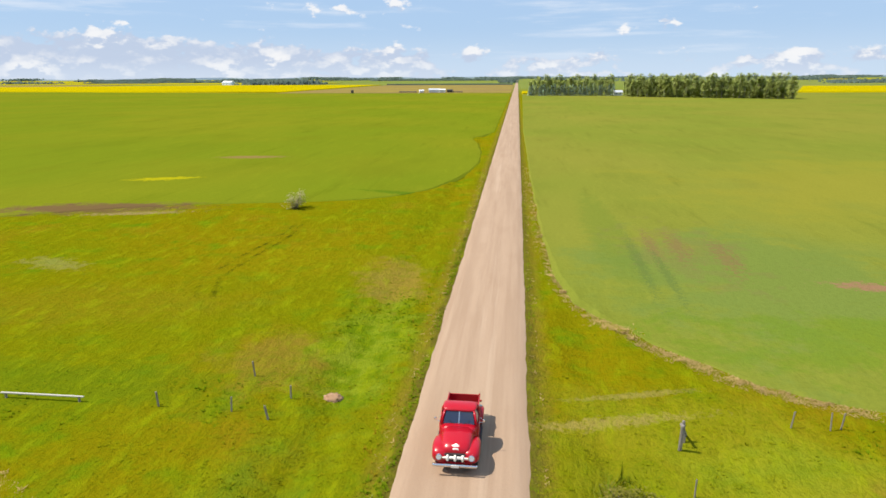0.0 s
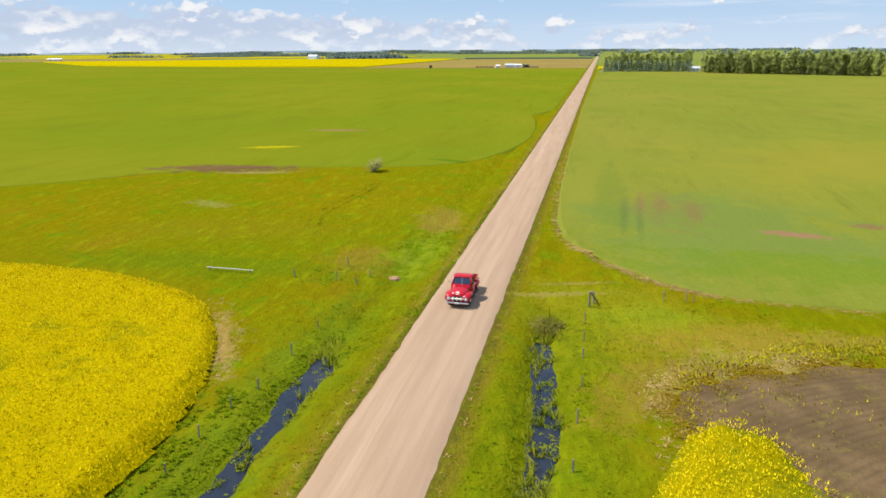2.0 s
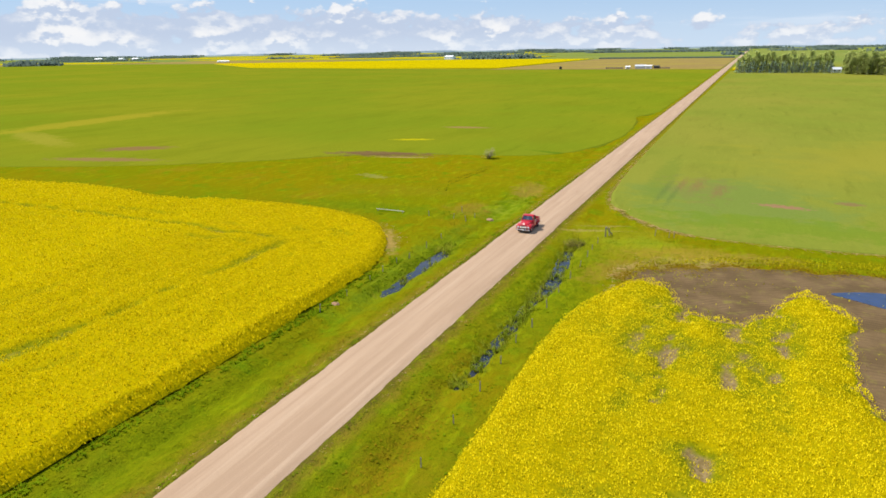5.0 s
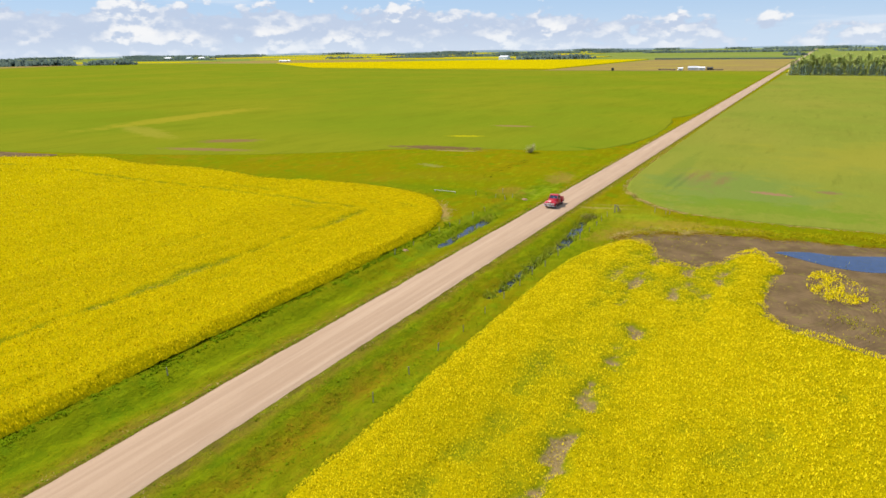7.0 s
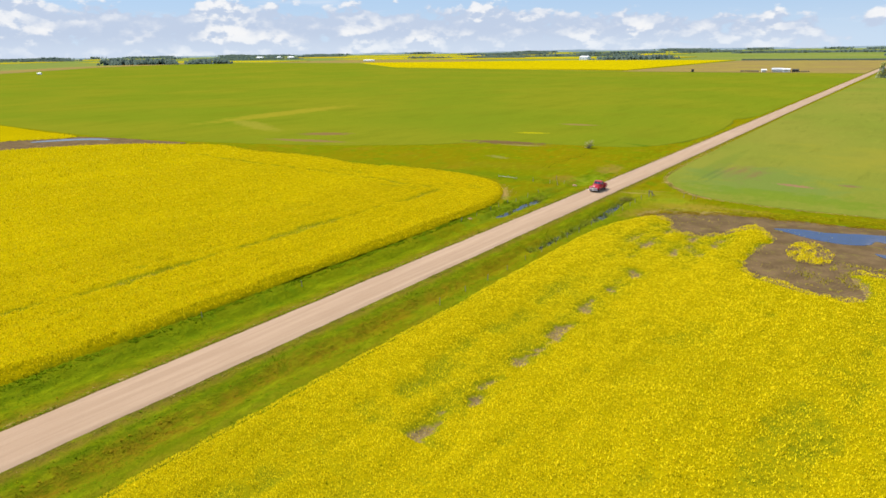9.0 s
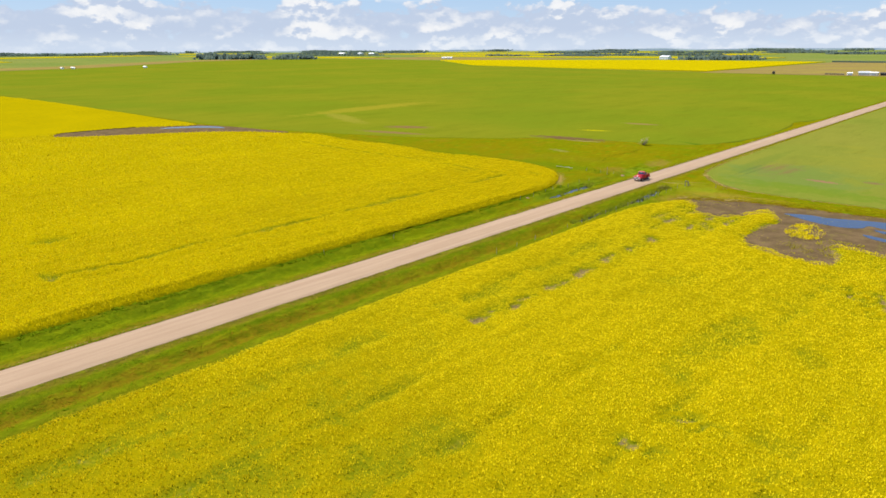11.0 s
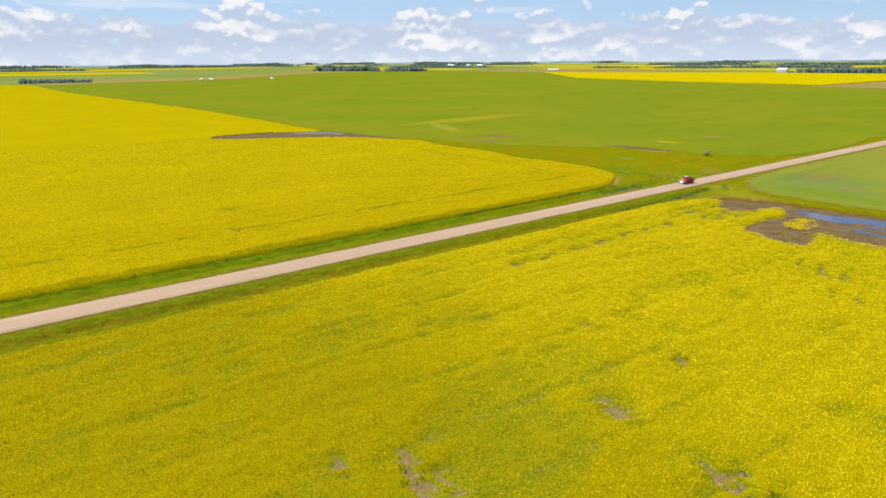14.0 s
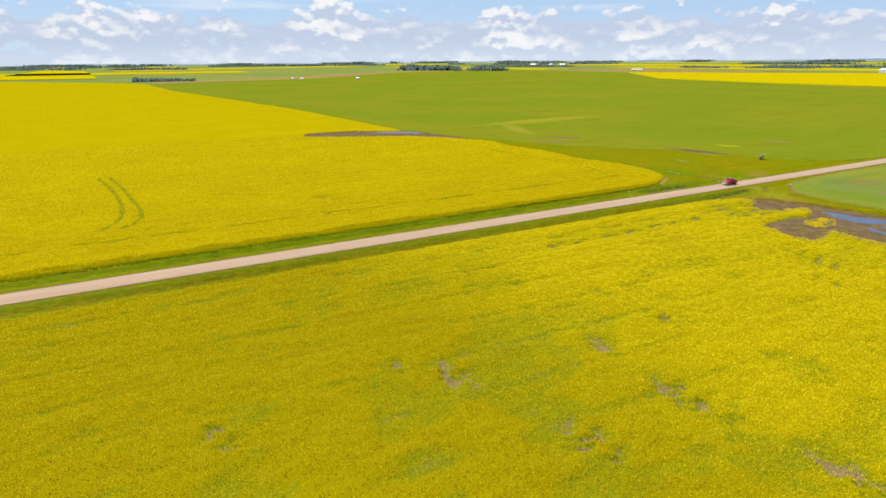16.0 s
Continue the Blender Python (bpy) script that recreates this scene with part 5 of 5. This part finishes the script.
def pickup():
    red = Shade("red_car_paint", 0.3, 0.0, 0.35).local()
    red.b.inputs["Coat Weight"].default_value, red.b.inputs["Coat Roughness"].default_value = 0.22, 0.08
    dust = red.step(red.noise(3.0, 5), 0.45, 0.75)
    red.colour(red.mix(red.calc("MULTIPLY", dust, 0.10), (0.40, 0.002, 0.012), (0.34, 0.03, 0.03)))
    red = red.m
    cream = plain("cream_grille_paint", (0.78, 0.74, 0.66), 0.35, vary=0.05)
    chrome = plain("chrome", (0.75, 0.75, 0.76), 0.15, 1.0, vary=0.05)
    black = plain("black_trim", (0.02, 0.02, 0.022), 0.5, vary=0.2)
    rubber = plain("tyre_rubber", (0.03, 0.03, 0.03), 0.9, vary=0.3)
    glass = plain("car_glass", (0.025, 0.035, 0.07), 0.06, spec=0.6, vary=0.1)
    lens = plain("headlamp_glass", (0.85, 0.85, 0.82), 0.1, vary=0.03)
    tail = plain("tail_lamp", (0.4, 0.01, 0.01), 0.2, vary=0.05)
    wood = plain("bed_planks", (0.11, 0.055, 0.03), 0.7, vary=0.3)
    t = new("pickup_truck")
    # chassis under the body
    part("frame", box(-0.5, -1.95, 0.30, 0.5, 2.15, 0.46, 0.02), black, t)
    # bonnet: narrow and domed, with a raised spine
    hood = part("bonnet", loft([(-2.10, 0, 0.40, 0.62, 0.95, 3), (-2.02, 0, 0.52, 0.58, 1.07, 3), (-1.75, 0, 0.58, 0.55, 1.15, 3.2), (-1.25, 0, 0.62, 0.55, 1.21, 3.4), (-0.80, 0, 0.66, 0.55, 1.24, 3.6)], 24), red, t, "domed red bonnet", True)
    part("emblem", loft([(-2.08, 0, 0.13, 0.94, 1.00, 2.5), (-1.98, 0, 0.17, 1.03, 1.10, 2.5), (-1.90, 0, 0.05, 1.10, 1.15, 2)], 12), cream, hood, "pale bonnet badge", True)
    for s in (-1, 1):
        part("front_fender", loft([(-2.20, 0.56 * s, 0.22, 0.50, 0.80, 2.4), (-2.08, 0.60 * s, 0.30, 0.46, 0.94, 2.6), (-1.75, 0.64 * s, 0.285, 0.62, 1.00, 2.6), (-1.40, 0.65 * s, 0.275, 0.70, 1.00, 2.6), (-1.02, 0.65 * s, 0.26, 0.48, 0.93, 2.6), (-0.72, 0.66 * s, 0.22, 0.36, 0.80, 2.6)], 18), red, t, smooth=True)
        lamp = part("headlight", disc(0.62 * s, -2.19, 0.73, 0.115, 0.10, 18, 0.25, "Y"), lens, t, "round glass headlight")
        lamp_ring = ring(0, 0, 0, 0.13, 0.05, 0.018, 20, 6)
        bmesh.ops.rotate(lamp_ring, cent=(0, 0, 0), matrix=Matrix.Rotation(math.pi / 2, 3, "Z"), verts=lamp_ring.verts)
        bmesh.ops.translate(lamp_ring, vec=(0.62 * s, -2.215, 0.73), verts=lamp_ring.verts)
        part("rim", lamp_ring, chrome, lamp)
    # grille: dark mouth, one heavy pale bar with three teeth
    part("grille", loft([(-2.17, 0, 0.52, 0.52, 0.84, 5), (-2.05, 0, 0.55, 0.50, 0.86, 5)], 20), black, t)
    bar = part("grille_bar", loft([(-2.26, 0, 0.48, 0.685, 0.745, 4), (-2.17, 0, 0.52, 0.675, 0.755, 4)], 16), cream, t, "pale horizontal grille bar")
    for x in (-0.29, 0.0, 0.29):
        part("tooth", loft([(-2.28, x, 0.045, 0.60, 0.80, 3), (-2.15, x, 0.06, 0.56, 0.83, 3)], 12), cream, bar, smooth=True)
    part("valance", panel([(-0.62, -2.19, 0.36), (0.62, -2.19, 0.36), (0.60, -2.16, 0.53), (-0.60, -2.16, 0.53)], 0.04), red, t)
    bump = part("front_bumper", loft([(-2.36, 0, 0.84, 0.40, 0.50, 5), (-2.28, 0, 0.88, 0.385, 0.515, 5)], 16), chrome, t, "narrow chrome front bumper", True)
    for x in (-0.35, 0.35):
        part("bumper_bracket", box(x - 0.04, -2.3, 0.40, x + 0.04, -1.9, 0.47), black, bump)
    part("number_plate", box(-0.15, -2.385, 0.39, 0.15, -2.365, 0.50, 0.004), cream, t, "plain number plate")
    # cab
    part("cowl", loft([(-0.92, 0, 0.66, 0.45, 1.22, 4), (-0.62, 0, 0.76, 0.42, 1.25, 5)], 24), red, t, smooth=True)
    cab = part("cab", loft([(-0.66, 0, 0.78, 0.42, 1.20, 5), (-0.45, 0, 0.80, 0.40, 1.22, 6), (0.35, 0, 0.80, 0.40, 1.22, 6), (0.50, 0, 0.77, 0.42, 1.20, 5)], 28), red, t, "rounded red cab", True)
    part("roof", loft([(-0.36, 0, 0.55, 1.64, 1.70, 3.2), (-0.24, 0, 0.66, 1.62, 1.755, 3.4), (0.0, 0, 0.69, 1.60, 1.785, 3.4), (0.28, 0, 0.67, 1.60, 1.765, 3.4), (0.42, 0, 0.58, 1.62, 1.70, 3.2)], 28), red, cab, smooth=True)
    ws = part("windscreen", panel([(-0.63, -0.60, 1.21), (0.63, -0.60, 1.21), (0.54, -0.33, 1.645), (-0.54, -0.33, 1.645)], 0.02), glass, cab, "dark raked windscreen")
    part("divider", panel([(-0.018, -0.615, 1.21), (0.018, -0.615, 1.21), (0.018, -0.345, 1.65), (-0.018, -0.345, 1.65)], 0.02, 0.003), chrome, ws)
    for s in (-1, 1):
        part("wiper", tube([(0.12 * s, -0.66, 1.22), (0.30 * s, -0.60, 1.28), (0.42 * s, -0.54, 1.36)], (0.012, 0.01, 0.008), 6), black, ws)
        part("pillar", tube([(0.70 * s, -0.60, 1.16), (0.655 * s, -0.45, 1.42), (0.585 * s, -0.32, 1.66)], (0.055, 0.05, 0.05), 8), red, cab, smooth=True)
        part("pillar", tube([(0.725 * s, 0.42, 1.16), (0.69 * s, 0.40, 1.42), (0.60 * s, 0.36, 1.66)], (0.09, 0.085, 0.07), 8), red, cab, smooth=True)
        door = part("door", panel([(0.805 * s, -0.52, 0.50), (0.805 * s, 0.36, 0.50), (0.795 * s, 0.36, 1.19), (0.795 * s, -0.52, 1.19)][::s], 0.03, 0.012), red, cab)
        part("door_handle", tube([(0.83 * s, 0.22, 1.02), (0.85 * s, 0.24, 1.02), (0.85 * s, 0.33, 1.02)], (0.016, 0.016, 0.012), 6), chrome, door, "chrome door handle")
        part("door_window", panel([(0.745 * s, -0.47, 1.215), (0.745 * s, 0.34, 1.215), (0.625 * s, 0.30, 1.62), (0.625 * s, -0.30, 1.62)][::s], 0.02), glass, cab)
        mirror = part("mirror", disc(0.98 * s, -0.42, 1.30, 0.07, 0.03, 14, 0.2, "Y"), chrome, cab)
        part("mirror_arm", tube([(0.78 * s, -0.42, 1.20), (0.9 * s, -0.42, 1.24), (0.98 * s, -0.41, 1.29)], (0.01, 0.01, 0.01), 6), chrome, mirror)
        part("running_board", box(min(0.66 * s, 0.90 * s), -0.80, 0.36, max(0.66 * s, 0.90 * s), 0.70, 0.41, 0.015), black, t)
    part("rear_window", panel([(0.46, 0.475, 1.24), (-0.46, 0.475, 1.24), (-0.42, 0.43, 1.56), (0.42, 0.43, 1.56)], 0.02), glass, cab)
    part("cab_back", panel([(0.70, 0.46, 1.10), (-0.70, 0.46, 1.10), (-0.58, 0.40, 1.66), (0.58, 0.40, 1.66)], 0.03), red, cab)
    # load bed
    bed = part("bed_floor", box(-0.62, 0.58, 0.60, 0.62, 2.20, 0.65, 0.004), wood, t, "dark planked bed floor")
    for k in range(6):
        x = -0.5 + 0.2 * k
        part("bed_strip", box(x - 0.012, 0.60, 0.651, x + 0.012, 2.18, 0.664), chrome, bed)
    for s in (-1, 1):
        side = part("bed_side", panel([(0.64 * s, 0.56, 0.56), (0.64 * s, 2.24, 0.56), (0.67 * s, 2.24, 1.07), (0.67 * s, 0.56, 1.07)][::s], 0.035, 0.01), red, t)
        part("bed_rail", tube([(0.67 * s, 0.56, 1.08), (0.67 * s, 1.4, 1.08), (0.67 * s, 2.24, 1.08)], (0.035, 0.035, 0.035), 8), red, side, smooth=True)
        part("rear_fender", loft([(0.82, 0.77 * s, 0.10, 0.42, 0.62, 2.4), (1.00, 0.77 * s, 0.135, 0.52, 0.82, 2.5), (1.32, 0.77 * s, 0.145, 0.70, 0.93, 2.5), (1.62, 0.77 * s, 0.14, 0.60, 0.86, 2.5), (1.88, 0.77 * s, 0.11, 0.42, 0.66, 2.4)], 18), red, t, smooth=True)
        part("tail_light", disc(0.72 * s, 2.29, 0.72, 0.05, 0.06, 14, 0.2, "Y"), tail, t, "round red tail light")
    part("bed_front", panel([(-0.64, 0.57, 0.56), (0.64, 0.57, 0.56), (0.66, 0.57, 1.10), (-0.66, 0.57, 1.10)], 0.03), red, t)
    gate = part("tailgate", panel([(0.64, 2.25, 0.58), (-0.64, 2.25, 0.58), (-0.64, 2.25, 1.06), (0.64, 2.25, 1.06)], 0.035), red, t)
    part("gate_rib", panel([(0.56, 2.262, 0.70), (-0.56, 2.262, 0.70), (-0.56, 2.262, 0.95), (0.56, 2.262, 0.95)], 0.012), red, gate)
    part("rear_bumper", loft([(2.32, 0, 0.80, 0.42, 0.52, 5), (2.38, 0, 0.78, 0.43, 0.51, 5)], 16), chrome, t, smooth=True)
    # wheels
    for y in (-1.45, 1.34):
        for s in (-1, 1):
            wheel = part("wheel", ring(0.74 * s, y, 0.35, 0.35, 0.19, 0.10), rubber, t, "black tyre", True)
            rim = part("rim", disc(0.77 * s, y, 0.35, 0.25, 0.12, 24), red, wheel, "red steel rim")
            part("hubcap", disc(0.845 * s, y, 0.35, 0.13, 0.04, 20, 0.3 if s > 0 else 0.0), chrome, rim, "chrome hubcap")
    t.matrix_basis = pose(-2.0, 23.45, 0.13)
    return tagged(t, "glossy red vintage pickup truck on the gravel road", "pickup truck")


pickup()

# ---- fences and small things by the road ----


def post(x, y, h, r, tilt=0.0, turn=0.0, label="weathered grey wooden fence post in long grass"):
    ob = new("fence_post")
    ob.matrix_basis = pose(x, y, float(ground_height(np.array(x), np.array(y))) - 0.25, tilt, 0, turn)
    part("shaft", tube([(0, 0, 0), (0.01, 0.0, h * 0.5), (0.0, 0.01, h + 0.2), (0.0, 0.01, h + 0.25)], (r, r * 0.96, r * 0.93, r * 0.75), 9), M_TIMBER, ob)
    for z in (0.45, 0.8, 1.1):
        if z < h:
            part("staple", box(-0.02, -r - 0.012, z + 0.24, 0.02, -r + 0.01, z + 0.26), M_DARK, ob)
    return tagged(ob, label, "fence post", "roadside fence posts")


corner = post(7.0, 24.3, 1.2, 0.085, 4, 15, "thick leaning corner fence post with a brace")
part("brace", tube([(0.1, 0.3, 1.3), (0.5, 0.7, 0.7), (0.9, 1.1, 0.1)], (0.06, 0.06, 0.06), 8), M_TIMBER, corner)
post(7.35, 24.9, 1.0, 0.07, -6, 40)
for x, y in ((6.8, 21.1), (6.8, 18.2), (6.8, 16.0), (6.8, 12.6), (6.75, 9.0), (6.7, 5.0), (6.75, 1.0), (6.8, -3.3), (6.5, -6.4), (6.6, -10.0), (6.7, -14.2), (6.7, -18.4), (6.8, -22.8), (6.7, -27.0), (6.8, -31.5), (6.7, -36), (12.2, 26.5), (13.8, 26.4), (14.3, 26.6),
             (-10.6, 0.8), (-10.8, 3.6), (-10.7, 6.3), (-10.4, 8.5), (-10.4, 12.6), (-10.4, 16.6), (-10.6, -3.2), (-10.6, -7.4), (-12.8, 25.4), (-10.8, 24.9), (-10.5, 27.0), (-16.4, 25.5), (-13.1, 29.0), (-9.6, -40), (-10.6, -52)):
    post(x, y, rng.uniform(0.6, 0.85), rng.uniform(0.032, 0.05), rng.normal(0, 4), rng.uniform(0, 360))

rail = new("timber_rail")
rail.matrix_basis = pose(-22.3, 25.5, 0, 0, 0, 0)
part("beam", box(-2.15, -0.05, 0.11, 2.15, 0.05, 0.18, 0.02), M_PALEWOOD, rail, "sun-bleached squared beam")
for x in (-1.9, 1.9):
    part("leg", tube([(x, 0, -0.2), (x, 0, 0.0), (x, 0, 0.11)], (0.06, 0.055, 0.05), 8), M_TIMBER, rail)
tagged(rail, "bleached timber rail lying on two stumps in pasture", "rail")


def heap(x, y, r, h, label, lumps=26):
    """A little heap of turned earth and stones."""
    ob = new("earth_heap")
    ob.matrix_basis = pose(x, y, float(ground_height(np.array(x), np.array(y))) - 0.05)
    bm = bmesh.new()
    bmesh.ops.create_icosphere(bm, subdivisions=3, radius=1)
    for v in bm.verts:
        k = 1 + 0.28 * noise.noise(v.co * 2.2)
        v.co = Vector((v.co.x * r * k, v.co.y * r * 0.75 * k, max(-0.15, v.co.z) * h * k))
    part("mound", bm, M_EARTH, ob, smooth=True)
    for _ in range(lumps):
        a, q = rng.uniform(0, 6.28), r * math.sqrt(rng.uniform(0, 1))
        bm = bmesh.new()
        bmesh.ops.create_icosphere(bm, subdivisions=1, radius=rng.uniform(0.05, 0.13))
        for v in bm.verts:
            v.co *= rng.uniform(0.75, 1.2)
        bmesh.ops.translate(bm, vec=(q * math.cos(a), q * 0.75 * math.sin(a), h * (1 - (q / r) ** 2) * 0.9), verts=bm.verts)
        part("clod", bm, M_EARTH, ob)
    return tagged(ob, label, "earth heap")


heap(-8.7, 27.8, 0.5, 0.28, "small heap of pinkish dug earth and stones")
heap(-10.6, -5.2, 0.45, 0.16, "low pale brown earth heap beside the canola", 18)

# ---- farms in the distance ----


def shed(name, x, y, length, width, eaves, ridge, turn, wall, roof, label, doors=1, windows=0, curved=False):
    """A gabled building: walls, roof with overhang, doors and windows."""
    ob = new(name)
    ob.matrix_basis = pose(x, y, 0, 0, 0, turn)
    l, w = length / 2, width / 2
    bm = bmesh.new()
    ends = []
    for sx in (-l, l):
        ends.append([bm.verts.new(p) for p in ((sx, -w, -0.2), (sx, w, -0.2), (sx, w, eaves), (sx, 0, ridge), (sx, -w, eaves))])
    bm.faces.new(ends[0])
    bm.faces.new(ends[1][::-1])
    for i in (0, 1, 4):
        j = (i + 1) % 5
        bm.faces.new((ends[0][i], ends[0][j], ends[1][j], ends[1][i]))
    part("wall", bm, wall, ob)
    o, t = 0.4, 0.15
    k = (ridge - eaves) / w
    for s in (-1, 1):
        part("roof", panel([(-l - o, s * (w + o), eaves - k * o + t), (l + o, s * (w + o), eaves - k * o + t), (l + o, 0, ridge + t), (-l - o, 0, ridge + t)][::-s], t, 0.0), roof, ob)
    for i in range(doors):
        x0 = -l + (i + 0.5) * length / doors
        part("door", box(x0 - 1.6, -w - 0.06, 0, x0 + 1.6, -w + 0.02, min(3.4, eaves - 0.4)), M_ROOF, ob)
    for i in range(windows):
        x0 = -l + (i + 0.5) * length / windows
        win = part("window", box(x0 - 0.6, -w - 0.05, 1.1, x0 + 0.6, -w + 0.02, 2.2), M_WHITE, ob)
        part("pane", box(x0 - 0.5, -w - 0.07, 1.2, x0 + 0.5, -w - 0.052, 2.1), M_WINDOW, win)
    return tagged(ob, label, "building")


def bales(x, y, n, label):
    """A row of round bales or dark heaps far across the field."""
    for k in range(n):
        ob = new("round_bale")
        ob.matrix_basis = pose(x + 1.9 * k, y + rng.normal(0, 0.6), 0, 0, 0, rng.normal(0, 12))
        part("straw", loft([(-0.75, 0, 0.72, 0.02, 1.45, 2.1), (-0.68, 0, 0.78, 0.0, 1.55, 2.1), (0.68, 0, 0.78, 0.0, 1.55, 2.1), (0.75, 0, 0.72, 0.02, 1.45, 2.1)], 18), M_BARK, ob, smooth=True)
        tagged(ob, label, "bale", "bales by the fallow")


shed("barn", -572, 1262, 24, 11, 5.0, 8.0, -20, M_WHITE, M_ROOF, "long white barn with a grey metal roof", 3)
shed("farmhouse", -452, 1296, 13, 9, 4.5, 7.5, 10, M_WHITE, M_REDROOF, "white farmhouse with a rust-red roof among trees", 1, 3)
shed("farm_shed", -425, 1288, 10, 7, 3.2, 5.0, -15, M_WHITE, M_ROOF, "small white farm shed among trees", 1, 1)
shed("machine_shed", -77.5, 611, 9, 6, 2.6, 3.8, 4, M_ROOF, M_ROOF, "blue-grey metal shed at the edge of the fallow", 2)
shed("white_shed", -69.5, 609, 6, 4.5, 2.8, 3.4, 0, M_WHITE, M_WHITE, "plain white shed at the edge of the fallow", 1)
shed("white_shed", -88.5, 606, 4, 3, 2.2, 2.8, 20, M_WHITE, M_WHITE, "tiny white shed beside the bale row", 1)
shed("machine_shed", -62.5, 612, 5, 4, 2.4, 3.0, 0, M_DARK, M_DARK, "low dark open shed beside the white shed", 0)
bales(-110, 613, 9, "weathered dark straw bale in a row")
bales(-59, 612, 5, "weathered dark straw bale past the sheds")
tank = new("water_tank")
tank.matrix_basis = pose(-151, 594, 0)
part("tank", disc(0, 0, 1.5, 1.3, 2.6, 18, 0.0, "Z"), M_DARK, tank)
part("lid", disc(0, 0, 2.85, 0.7, 0.2, 14, 0.2, "Z"), M_DARK, tank)
tagged(tank, "dark upright tank standing at the crop's far edge", "tank")
for x, y, turn in ((-1000, 222, 10), (-985, 232, 60), (-945, 318, 30)):
    shed("white_shed", x, y, 4.5, 3.2, 1.8, 2.6, turn, M_WHITE, M_WHITE, "lone white shed on a far fallow strip", 1)
shed("white_shed", -1075, 1120, 26, 7, 3.0, 4.2, 30, M_WHITE, M_WHITE, "long low white shed beyond the crop", 2)
shed("farmhouse", 76.5, 516, 6, 5, 2.4, 3.8, 0, M_WHITE, M_ROOF, "pale house half hidden in the shelterbelt", 1, 2)
for x, y, turn in ((-2050, 1560, 20), (-1985, 1600, -10), (-1905, 1590, 5)):
    shed("farm_shed", x, y, 26, 14, 6, 9, turn, M_WHITE, M_ROOF, "far pale farm building on the skyline", 2)
